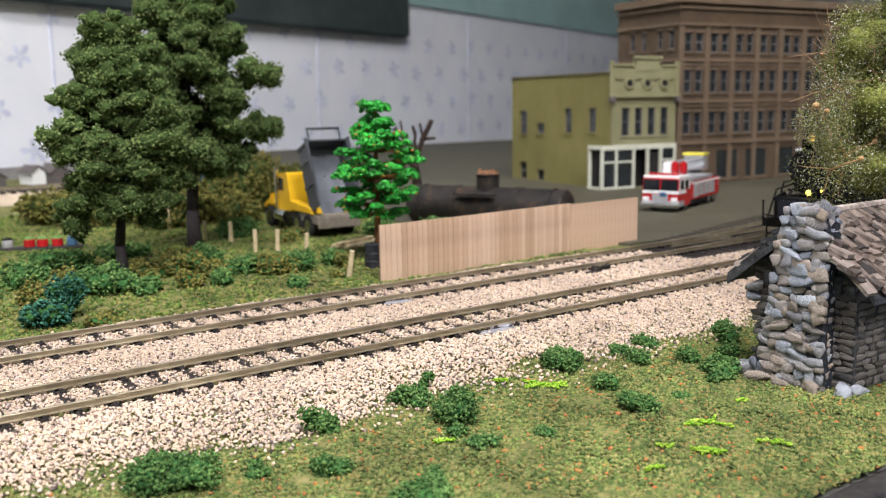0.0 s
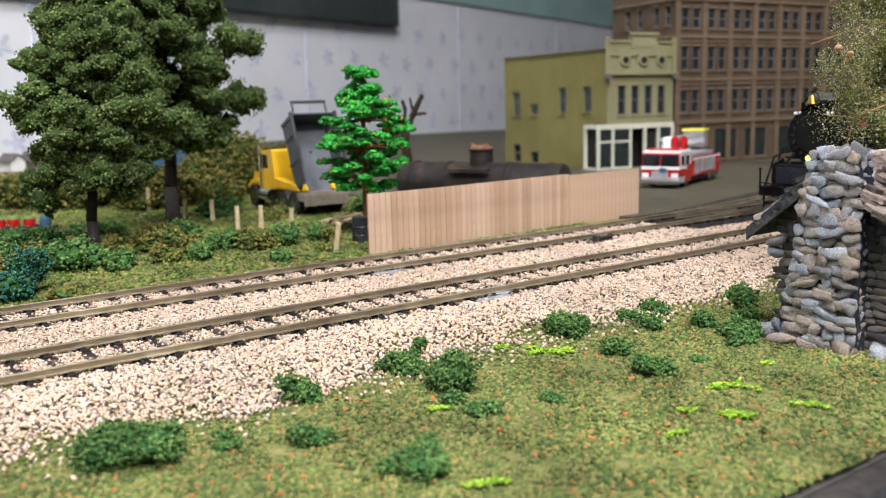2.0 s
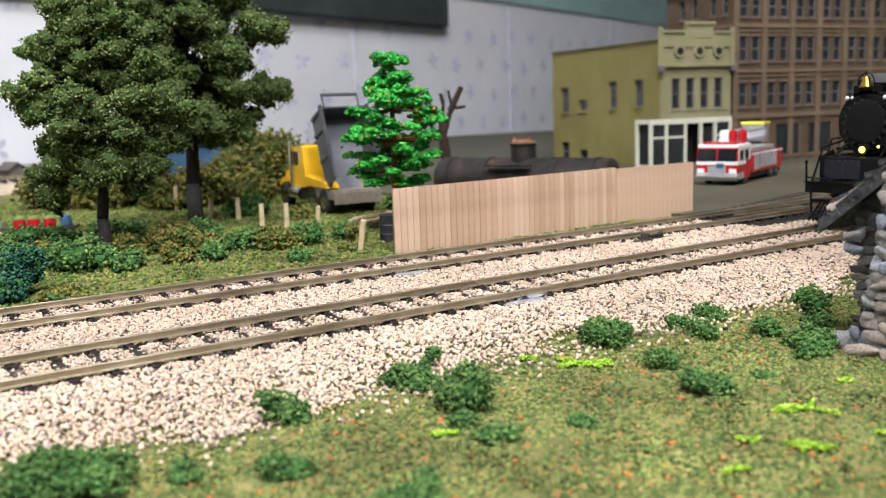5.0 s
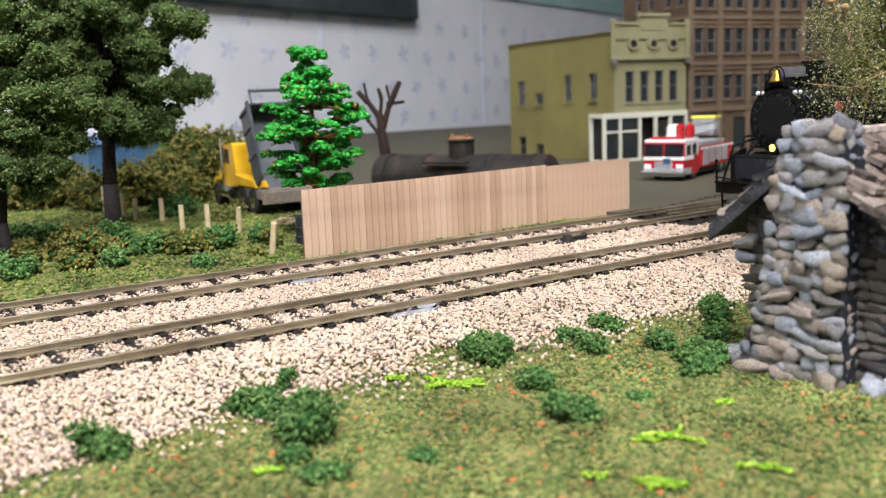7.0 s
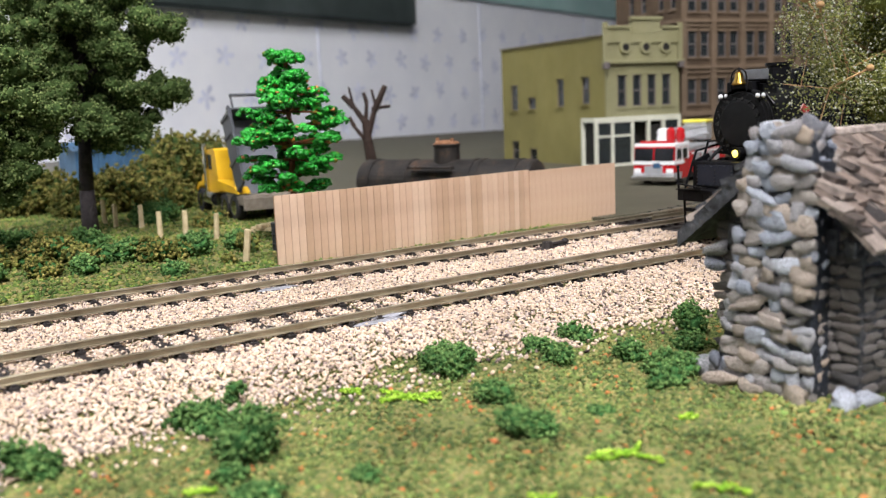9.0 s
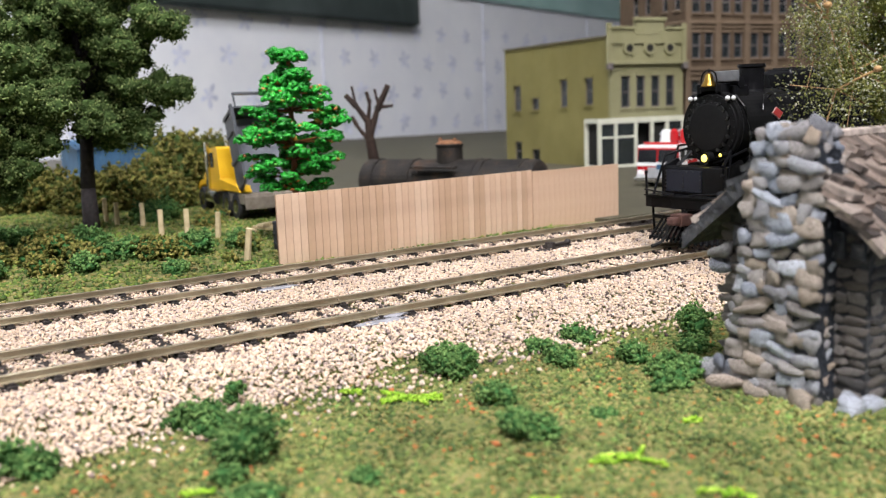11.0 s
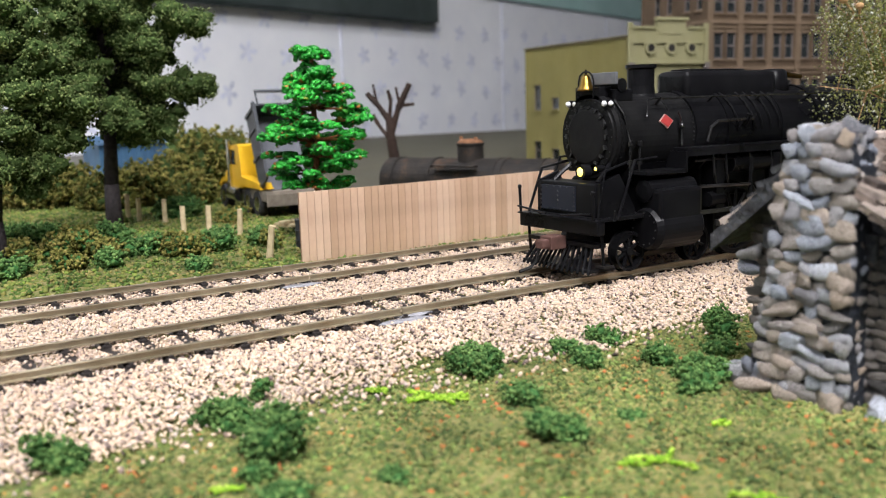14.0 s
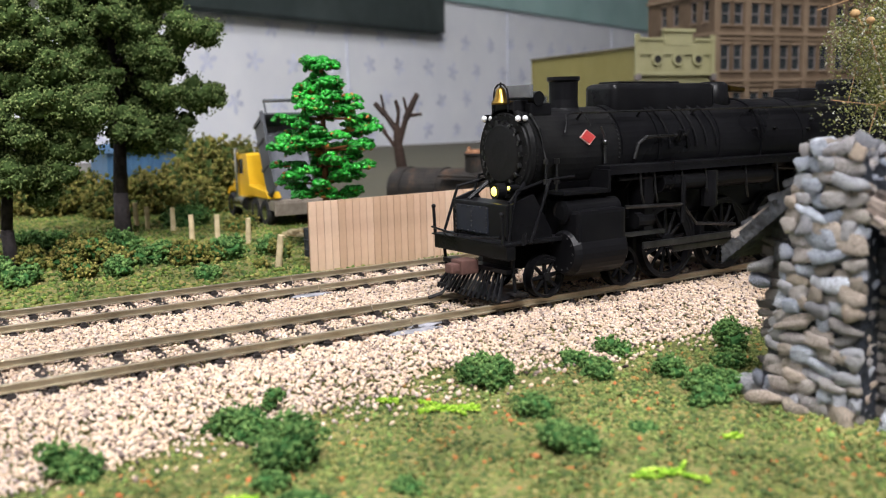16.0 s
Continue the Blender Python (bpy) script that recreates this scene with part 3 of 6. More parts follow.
def foliage_tree(x, y, h, r, crown0, n, rng, label, skirt=(), girth=0.1):
    """A deciduous tree with clump foliage; crown0: height of its lowest clumps."""
    th = thing("tree", x, y, 0.05, label=label, category="tree")
    part("trunk", limbs(B(), (0, 0, -0.04), (0.05, 0.03, h * 0.92), girth, 12, r * 0.8, rng), BARK, th, smooth=True)
    boughs = []
    for i in range(n):
        t = (i + rng.uniform(0, 1)) / n
        z = crown0 + (h - crown0) * t
        prof = r * (0.62 + 0.5 * math.sin(min(1, t * 1.5 + 0.2) * 2.2)) * (1 - 0.65 * max(0, t - 0.55) / 0.45)
        a, d = i * 2.4 + rng.uniform(-0.4, 0.4), prof * rng.uniform(0.4, 1.0)
        w = rng.uniform(0.15, 0.27) * (r / 0.5) ** 0.5
        boughs.append((math.cos(a) * d, math.sin(a) * d, z, w * 1.2, w * 1.2, w * 0.8))
    # each bough is a cluster of smaller knobs of foam, heaviest on its outer and upper side
    cl = []
    for x0, y0, z0, bx, by, bz in [*boughs, *skirt]:
        cl.append((x0, y0, z0, bx * 0.7, by * 0.7, bz * 0.7))
        for k in range(6):
            u = rng.normal(size=3) + np.array([x0, y0, 0.25]) * 0.8
            u /= np.linalg.norm(u)
            w = rng.uniform(0.30, 0.52) * (bx + bz) / 2
            cl.append((x0 + u[0] * bx * 0.78, y0 + u[1] * by * 0.78, z0 + u[2] * bz * 0.78, w * 1.1, w * 1.1, w * 0.9))
    # Cores coloured darker than the bits, as shade between the clumps.
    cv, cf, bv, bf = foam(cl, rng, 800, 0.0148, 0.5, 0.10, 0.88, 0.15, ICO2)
    part("crown_core", np_mesh("crown_core", cv, cf, LEAFSHADE), LEAFSHADE, th, smooth=True, kind="stuff")
    part("crown", np_mesh("crown", bv, bf, LEAF), LEAF, th, kind="stuff")
    return th


foliage_tree(3.41, 4.88, 2.95, 0.52, 0.85, 50, np.random.default_rng(21), "tall dark-green clump-foliage tree on a thin dark trunk",
             [(0.15, -0.35, 0.98, 0.28, 0.26, 0.16), (-0.5, 0.1, 0.85, 0.24, 0.24, 0.24), (-0.62, -0.1, 1.72, 0.3, 0.3, 0.24), (0.4, 0.1, 0.98, 0.25, 0.22, 0.18), (-0.25, -0.3, 1.5, 0.3, 0.3, 0.25), (0.35, -0.22, 0.98, 0.25, 0.25, 0.2), (0.52, -0.32, 1.22, 0.26, 0.26, 0.22), (0.30, -0.2, 0.76, 0.15, 0.15, 0.15), (0.64, -0.4, 1.5, 0.26, 0.26, 0.2), (-0.45, 0.3, 0.8, 0.2, 0.2, 0.18), (-0.40, 0.27, 0.6, 0.12, 0.12, 0.13)], girth=0.07)
foliage_tree(4.86, 6.35, 4.2, 0.66, 1.3, 64, np.random.default_rng(5), "taller dark-green clump-foliage tree with thick dark trunk",
             [(0.6, -0.3, 1.35, 0.3, 0.3, 0.22), (0.85, -0.45, 1.72, 0.32, 0.32, 0.24), (0.75, -0.5, 2.5, 0.35, 0.35, 0.28), (0.45, 0.1, 1.28, 0.28, 0.28, 0.2), (-0.5, 0.2, 1.4, 0.4, 0.4, 0.3)])


def plastic_tree(x, y, h):
    """A bright moulded plastic tree with flat tufts on whorls of branches."""
    rng = np.random.default_rng(12)
    th = thing("plastic_tree", x, y, 0.05, label="bright green glossy plastic tree with reddish branches showing", category="tree")
    bm = rod(B(), (0, 0, -0.04), (0, 0, h * 0.95), 0.05, 0.02, 8)
    pts, sizes = [], []
    # whorls of branches, each tip carrying a rounded tuft; a gap shows below the cap
    levels = [(0.68, 0.34, 6), (0.80, 0.44, 8), (0.98, 0.50, 9), (1.15, 0.55, 10), (1.32, 0.56, 10), (1.50, 0.46, 8), (1.68, 0.32, 7), (1.84, 0.25, 5), (2.02, 0.13, 5), (2.08, 0.05, 2)]
    for z, r, n in levels:
        for k in range(n):
            a = k * 6.283 / n + z * 5 + rng.uniform(-0.3, 0.3)
            d = r * rng.uniform(0.72, 1.04)
            tip = Vector((math.cos(a) * d, math.sin(a) * d, z + rng.uniform(-0.07, 0.07)))
            rod(bm, (0, 0, z - 0.05), tip, 0.016, 0.010, 5)
            for c in range(3 if r > 0.2 else 2):
                q = tip * (1.0, 0.80, 0.62)[c]
                q = Vector((q.x + rng.normal(0, 0.03), q.y + rng.normal(0, 0.03), tip.z + rng.normal(0, 0.015) - 0.02 * c))
                m = int(rng.integers(24, 36))
                u = rng.normal(size=(m, 3))
                u /= np.linalg.norm(u, axis=1)[:, None]
                u[:, 2] = np.abs(u[:, 2]) * 0.75 - 0.15
                pts.append(np.array(q) + u * rng.uniform(0.072, 0.098))
                sizes.append(rng.uniform(0.020, 0.036, m))
    pts, sizes = np.concatenate(pts), np.concatenate(sizes)
    v, f = bits(pts, sizes, rng, "ico", squash=0.7, jitter=0.5)
    part("trunk", bm, TWIGDARK, th)
    part("crown", np_mesh("crown", v, f, PLASTICLEAF), PLASTICLEAF, th, kind="stuff")


TWIGDARK = M("dark_red_brown_plastic", [(0.3, (0.07, 0.028, 0.012)), (0.7, (0.28, 0.10, 0.035))], size=0.1, rough=0.5)
plastic_tree(6.51, 4.05, 2.13)


def dead_tree():
    th = thing("dead_tree", 9.2, 7.05, 0.08, label="bare brown dead tree with broken forked limbs", category="tree")
    bm = B()
    path = [(0.15, 0.1, 0), (0.08, 0.02, 0.5), (0.0, 0, 0.95), (-0.02, 0, 1.25)]
    for (a, b), r in zip(zip(path, path[1:]), (0.11, 0.09, 0.07)):
        rod(bm, a, b, r, r * 0.82, 8)
    for pts, r in (([(0, 0, 0.98), (0.10, -0.08, 1.38), (0.24, -0.2, 1.75)], 0.055), ([(-0.02, 0, 1.2), (-0.16, 0.1, 1.45), (-0.28, 0.2, 1.62)], 0.05), ([(-0.02, 0, 1.2), (0.02, 0.0, 1.5), (-0.02, 0.02, 1.66)], 0.035),
                   ([(0.12, -0.1, 1.42), (0.3, -0.22, 1.44)], 0.03), ([(0, 0, 0.9), (-0.16, 0.1, 1.15), (-0.22, 0.14, 1.3)], 0.035), ([(-0.16, 0.1, 1.45), (-0.2, 0.14, 1.75)], 0.022), ([(0.12, -0.1, 1.42), (0.08, -0.06, 1.7)], 0.024)):
        for a, b in zip(pts, pts[1:]):
            rod(bm, a, b, r, r * 0.75, 7)
    part("trunk", bm, DEADWOOD, th)


dead_tree()


def bush(x, y, r, h, material=None, core=None, label="small green foam bush on the turf", group="foam bushes", seed=0, n=6, dens=2600, bit=0.0125, z=None):
    rng = np.random.default_rng(seed + int(abs(x) * 100))
    material, core = material or BUSH, core or BUSHSHADE
    th = thing("bush", x, y, float(height(x, y)) if z is None else z, label=label, category="bush", group=group)
    cl = []
    for i in range(n):
        a, d = rng.uniform(0, 6.28), r * rng.uniform(0.1, 0.65)
        s = r * rng.uniform(0.30, 0.58)
        cl.append((math.cos(a) * d, math.sin(a) * d, h * rng.uniform(0.25, 0.72), s, s, min(s, h * 0.45)))
    # The core sits inside the bits as their painted shade.
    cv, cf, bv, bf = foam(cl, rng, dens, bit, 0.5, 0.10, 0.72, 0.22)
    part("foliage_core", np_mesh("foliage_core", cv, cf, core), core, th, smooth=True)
    part("foliage", np_mesh("foliage", bv, bf, material), material, th, kind="stuff")


for i, (x, y, r, h) in enumerate(((2.79, -1.12, 0.14, 0.19), (3.58, -0.97, 0.17, 0.13), (3.83, -0.87, 0.075, 0.19), (3.66, -1.55, 0.20, 0.23), (4.98, -1.12, 0.15, 0.14), (5.05, -0.98, 0.20, 0.15), (5.66, -1.06, 0.10, 0.09), (5.62, -1.30, 0.12, 0.12), (5.98, -1.05, 0.11, 0.13),
                                 (4.88, -1.64, 0.13, 0.12), (4.72, -2.10, 0.15, 0.13), (5.16, -2.08, 0.07, 0.04), (5.85, -1.80, 0.13, 0.15), (6.66, -1.38, 0.14, 0.24), (6.0, -1.9, 0.13, 0.10), (5.72, -2.02, 0.14, 0.11), (6.9, -1.15, 0.10, 0.12),
                                 (2.5, -1.75, 0.13, 0.10), (2.16, -1.52, 0.08, 0.09), (2.93, -2.2, 0.09, 0.06), (3.88, -2.05, 0.09, 0.06), (3.46, -1.95, 0.10, 0.07), (2.75, -2.35, 0.18, 0.10), (3.45, -1.72, 0.08, 0.07), (5.95, -1.55, 0.12, 0.12), (6.35, -1.62, 0.11, 0.12))):
    bush(x, y, r, h * 0.9, seed=i * 7)
bush(1.72, -1.33, 0.26, 0.16, label="low spreading green foam bush", seed=90, n=8)
# back bushes
for i, (x, y, r, h) in enumerate(((3.34, 3.85, 0.20, 0.20), (3.83, 3.8, 0.17, 0.2), (4.12, 3.72, 0.17, 0.18), (4.82, 3.08, 0.15, 0.15), (5.0, 4.0, 0.28, 0.22), (5.35, 4.05, 0.26, 0.24), (5.86, 4.1, 0.18, 0.2), (5.4, 3.25, 0.09, 0.1), (4.6, 4.3, 0.3, 0.2), (3.0, 4.2, 0.35, 0.3), (2.48, 2.6, 0.2, 0.1),
                                 (2.4, 5.2, 0.4, 0.28), (3.0, 6.0, 0.4, 0.25), (4.1, 4.7, 0.35, 0.3), (4.5, 5.2, 0.35, 0.25), (3.9, 6.4, 0.4, 0.2), (2.2, 3.9, 0.3, 0.25), (1.6, 4.6, 0.35, 0.25), (6.0, 7.3, 0.4, 0.3), (6.3, 6.4, 0.25, 0.18))):
    bush(x, y, r, h * 0.9, OLIVE if i % 3 == 1 else BUSH, None, seed=200 + i, n=7, dens=750, bit=0.022, label="low olive-brown foam undergrowth" if i % 3 == 1 else "low green foam undergrowth on the turf", group="back bushes")
for i, (x, y, r, h) in enumerate(((3.6, 4.9, 0.28, 0.22), (4.3, 4.15, 0.2, 0.2), (5.75, 3.7, 0.15, 0.2), (2.7, 4.7, 0.25, 0.2))):
    bush(x, y, r, h, OLIVE, LEAFSHADE, seed=300 + i, n=6, dens=600, bit=0.024, label="yellow-green foam weeds on the turf", group="back bushes")
bush(2.30, 3.1, 0.19, 0.52, TEALBUSH, BUSHSHADE, "dark blue-green conifer-like foam bush", "back bushes", 400, 12, 1500, 0.016)
bush(2.02, 2.85, 0.22, 0.3, TEALBUSH, BUSHSHADE, "dark blue-green low foam bush", "back bushes", 401, 7, 900, 0.022)
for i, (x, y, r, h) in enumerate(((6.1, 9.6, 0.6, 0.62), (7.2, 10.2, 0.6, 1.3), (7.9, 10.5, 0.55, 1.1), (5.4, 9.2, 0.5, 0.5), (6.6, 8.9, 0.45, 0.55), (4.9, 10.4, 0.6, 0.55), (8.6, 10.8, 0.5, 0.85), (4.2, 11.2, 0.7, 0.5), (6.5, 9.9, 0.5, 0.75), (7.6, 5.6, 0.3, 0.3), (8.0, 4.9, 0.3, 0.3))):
    bush(x, y, r, h, OLIVE if i < 9 else BUSH, LEAFSHADE, "rounded olive-green foam hedge bush", "hedge bushes", 500 + i, 11, 330, 0.036)


def tuft(x, y, r, n, seed):
    """Curled strands of lime foam lying on the turf, with crumbs along them."""
    rng = np.random.default_rng(seed)
    places = []
    for k in range(n):
        a = -0.58 + rng.normal(0, 0.3 if n < 3 else 0.9)
        bend, off = rng.uniform(-1.2, 1.2), rng.normal(0, r * 0.16, 2)
        for t in np.linspace(-1, 1, int(90 * r) + 12):
            w = 0.008 * (1.1 - abs(t))
            c, d = t * r, bend * r * 0.35 * (t * t - 0.4)
            px, py = x + off[0] + c * math.cos(a) - d * math.sin(a), y + off[1] + c * math.sin(a) + d * math.cos(a)
            places.append((px + rng.normal(0, w), py + rng.normal(0, w), float(height(px, py)) + 0.022 + rng.uniform(0, 0.018)))
            places.append((px + rng.normal(0, w * 2), py + rng.normal(0, w * 2), float(height(px, py)) + 0.020 + rng.uniform(0, 0.010)))
    v, f = bits(np.array(places), rng.uniform(0.009, 0.017, len(places)), rng, "oct", squash=0.7, jitter=0.4)
    ob = part("lime_tuft", np_mesh("lime_tuft", v, f, LIME), LIME)
    tagged(ob, "curled lime-green foam strand lying on the turf", "grass tuft", "lime tufts")


for i, (x, y, r, n) in enumerate(((4.38, -1.02, 0.05, 2), (4.58, -1.31, 0.15, 4), (4.83, -2.56, 0.14, 2), (4.90, -3.04, 0.10, 1), (3.28, -1.78, 0.06, 1), (4.45, -2.88, 0.09, 2), (4.29, -2.69, 0.05, 1), (2.85, -2.69, 0.09, 2), (2.66, -2.34, 0.05, 1), (4.42, -2.91, 0.05, 1), (4.00, -2.85, 0.06, 1), (5.4, -2.45, 0.04, 1))):
    tuft(x, y, r, n, 70 + i)


def seafoam_tree():
    """A wiry tree of dried seafoam: fine sprays on thin brown twigs."""
    rng = np.random.default_rng(31)
    th = thing("seafoam_tree", 8.36, -1.86, 0.02, label="wiry olive seafoam tree with fine pale seed sprays behind the cabin", category="tree")
    bm = B()
    limbs(bm, (0, 0, -0.04), (0.05, -0.05, 2.3), 0.07, 8, 0.7, rng, 0.4)
    cl = []
    for i in range(48):
        a, z = i * 2.4, rng.uniform(0.95, 3.2)
        d = rng.uniform(0.15, 0.95) * (1.05 - 0.2 * abs(z - 1.9))
        s = rng.uniform(0.2, 0.34)
        cl.append((math.cos(a) * d * 1.1, -0.15 + math.sin(a) * d * 0.75, z, s, s, s * 0.85))
    cl += [(-0.95, 0.15, 1.85, 0.22, 0.2, 0.2), (-0.8, 0.0, 1.6, 0.26, 0.22, 0.22), (-0.8, 0.1, 2.2, 0.24, 0.2, 0.22), (-0.95, 0.1, 1.9, 0.2, 0.2, 0.2), (-0.5, -0.1, 1.4, 0.26, 0.24, 0.2)]
    fp, fs = [], []
    for c in cl:
        c = np.array(c)
        rod(bm, (0, 0, float(c[2]) * 0.8), tuple(c[:3]), 0.012, 0.005, 4)
        n = 1300
        u = rng.normal(size=(n, 3))
        u /= np.linalg.norm(u, axis=1)[:, None]
        fp.append(c[:3] + u * c[3:] * rng.uniform(0.4, 1.22, (n, 1)))
        fs.append(rng.uniform(0.0038, 0.0088, n))
    for k in range(20):
        c = np.array(cl[int(rng.integers(len(cl)))])
        u = rng.normal(size=3) + np.array([-1.2, -0.6, 0.2])
        q = c[:3] + u / np.linalg.norm(u) * c[3:] * 1.15
        w = rng.uniform(0.018, 0.034)
        berry = ball(B(), tuple(q), w, 2, 1.0, 1.0, 0.85)
        rod(berry, tuple(q), tuple(c[:3]), 0.006, 0.008, 5)
        part("seed_pod", berry, POD, th, "tan dried seed pod", smooth=True)
    for k in range(260):
        c = np.array(cl[int(rng.integers(len(cl)))][:3])
        d = rng.normal(size=3) * 0.22
        rod(bm, tuple(c), tuple(c + d), 0.004, 0.003, 3, False)
    part("trunk", bm, TWIG, th)
    v, f = bits(np.concatenate(fp), np.concatenate(fs), rng)
    part("foliage", np_mesh("foliage", v, f, SEAFOAM), SEAFOAM, th, kind="stuff")
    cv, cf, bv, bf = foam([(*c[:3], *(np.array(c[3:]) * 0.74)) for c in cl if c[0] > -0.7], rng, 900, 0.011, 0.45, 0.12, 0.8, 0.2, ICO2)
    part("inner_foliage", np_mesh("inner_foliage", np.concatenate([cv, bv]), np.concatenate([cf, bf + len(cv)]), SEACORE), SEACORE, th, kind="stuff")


seafoam_tree()


# ---- buildings ----
def wall_grid(bm, u0, u1, z0, z1, holes, thick, axis):
    """A wall with openings: boxes round the holes (u0, u1, z0, z1). axis x: along x, at y 0 to thick; axis y: along y, at x 0 to thick."""
    us = sorted({u0, u1, *(h[0] for h in holes), *(h[1] for h in holes)})
    zs = sorted({z0, z1, *(h[2] for h in holes), *(h[3] for h in holes)})
    for za, zb in zip(zs, zs[1:]):
        run = None
        for ua, ub in [*zip(us, us[1:]), (None, None)]:
            free = ua is not None and not any(h[0] <= (ua + ub) / 2 <= h[1] and h[2] <= (za + zb) / 2 <= h[3] for h in holes)
            if free:
                run = (run[0] if run else ua, ub)
            elif run:
                if axis == "x":
                    box(bm, run[0], run[1], 0, thick, za, zb)
                else:
                    box(bm, 0, thick, run[0], run[1], za, zb)
                run = None
    bmesh.ops.remove_doubles(bm, verts=bm.verts, dist=0.001)
    return bm


def window(parent, u0, u1, z0, z1, axis, frame_mat, at, lintel=None, split=True):
    """A sash window in an opening: frame, glass and a sill."""
    w = 0.022
    def b(bm, ua, ub, d0, d1, za, zb):
        return box(bm, ua, ub, at + d0, at + d1, za, zb) if axis == "x" else box(bm, at + d0, at + d1, ua, ub, za, zb)
    bm = B()
    b(bm, u0, u0 + w, 0.02, 0.05, z0, z1), b(bm, u1 - w, u1, 0.02, 0.05, z0, z1)
    b(bm, u0 + w, u1 - w, 0.02, 0.05, z0, z0 + w), b(bm, u0 + w, u1 - w, 0.02, 0.05, z1 - w, z1)
    if split:
        b(bm, u0 + w, u1 - w, 0.018, 0.05, (z0 + z1) / 2 - 0.012, (z0 + z1) / 2 + 0.012)
    win = part("window", bm, frame_mat, parent)
    part("pane", b(B(), u0 + w, u1 - w, 0.034, 0.04, z0 + w, z1 - w), GLASS, win)
    part("sill", b(B(), u0 - 0.025, u1 + 0.025, -0.03, 0.02, z0 - 0.035, z0), lintel or frame_mat, win)
    if lintel:
        part("lintel", b(B(), u0 - 0.02, u1 + 0.02, -0.02, 0.015, z1, z1 + 0.045), lintel, win)
    return win


SITE = (15.67, 8.46, 0.0, -8.5)  # front corner of the row, and its turn
ROW = Matrix.Diagonal((1.238, 0.925, 1.134, 1))  # widths, depths and heights of the row's plan


def shop_building():
    W, D, H, T = 1.52, 4.62, 2.42, 0.07
    th = thing("shop_building", *SITE, "two-storey olive-yellow shop with cream storefront and stepped parapet", "building")
    th.matrix_basis = th.matrix_basis @ ROW
    up = [(0.22, 0.40), (0.53, 0.71), (0.84, 1.02), (1.15, 1.33)]
    front = [(a, b, 1.16, 1.73) for a, b in up] + [(0.06, 1.46, 0.1, 0.9)]
    part("front_wall", wall_grid(B(), 0, W, 0.05, 2.3, front, T, "x"), TRIM, th)
    side = [(3.84, 4.18, 1.14, 1.67), (2.97, 3.31, 1.16, 1.40), (1.70, 2.0, 1.2, 1.73), (0.66, 0.96, 1.23, 1.73), (3.84, 4.18, 0.1, 0.5), (2.97, 3.31, 0.1, 0.36)]
    part("side_wall", wall_grid(B(), T, D, 0.05, H, side, T, "y"), CREAMPAINT, th)
    bm = B()
    box(bm, T, W, D - T, D, 0.05, H), box(bm, W - T, W, T, D - T, 0.05, H)
    part("rear_walls", bm, CREAMPAINT, th)
    part("roof", box(B(), T, W - T, T, D - T, H - 0.25, H - 0.2), ROOFING, th)
    # Near-black block inside, so the windows show painted-in darkness.
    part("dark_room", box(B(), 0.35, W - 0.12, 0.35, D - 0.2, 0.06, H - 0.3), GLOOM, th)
    part("coping", box(B(), -0.03, T + 0.02, T, D + 0.02, H, H + 0.035, 0.008), ROOFING, th)
    for a, b in up:
        window(th, a, b, 1.16, 1.73, "x", SASH, 0.0, TRIM)
    for n, (a, b, c, d) in enumerate(side):
        window(th, a, b, c, d, "y", SASH, 0.0, CREAMPAINT, split=n not in (1, 5))
    # parapet
    bm = B()
    box(bm, -0.04, W + 0.03, -0.04, T, 2.3, 2.46), box(bm, 0.5, 1.08, -0.05, T, 2.46, 2.72), box(bm, 0.02, 0.5, -0.03, T, 2.46, 2.56), box(bm, 1.08, W - 0.02, -0.03, T, 2.46, 2.56)
    part("parapet", bm, TRIM, th)
    bm = B()
    box(bm, -0.09, W + 0.05, -0.1, -0.0, 1.93, 1.99, 0.01), box(bm, 0.46, 1.12, -0.09, 0.0, 2.70, 2.76, 0.01), box(bm, -0.07, 0.46, -0.07, 0.0, 2.55, 2.6, 0.01), box(bm, 1.12, W + 0.04, -0.07, 0, 2.55, 2.6, 0.01)
    part("cornice", bm, TRIM, th)
    for x in (-0.05, W - 0.02):
        part("corner_bracket", box(B(), x - 0.04, x + 0.06, -0.12, 0.0, 1.84, 1.96, 0.015), SASH, th)
        part("corner_pier", box(B(), x - 0.03, x + 0.06, -0.06, 0.0, 1.98, 2.66, 0.01), TRIM, th)
    for x in (0.37, 0.79, 1.21):
        bm = lathe(B(), [(-0.05, 0.075), (-0.05, 0.115), (0.0, 0.125)], 20, "y", (x, 0, 2.22))
        part("medallion", bm, TRIM, th, smooth=False)
        part("medallion_centre", lathe(B(), [(-0.055, 0.055), (-0.05, 0.07)], 16, "y", (x, 0, 2.22)), GLOOM, th)
    # storefront, which stands a little out from the wall and turns the corner
    part("storefront_beam", box(B(), -0.27, W, -0.06, 0.02, 0.88, 0.98, 0.008), WHITETRIM, th)
    for x in (-0.27, 0.05, 0.46, 0.80, 1.12, W - 0.06):
        part("storefront_post", box(B(), x, x + 0.06, -0.06, 0.0, 0.06, 0.88), WHITETRIM, th)
    for a, b in ((-0.21, 0.05), (0.11, 0.46), (1.18, W - 0.06)):
        part("storefront_rail", box(B(), a, b, -0.05, -0.01, 0.06, 0.14), WHITETRIM, th)
        part("storefront_rail", box(B(), a, b, -0.05, -0.01, 0.62, 0.66), WHITETRIM, th)
    part("storefront_beam", box(B(), -0.27, -0.21, 0.02, 0.5, 0.9, 0.98), WHITETRIM, th)
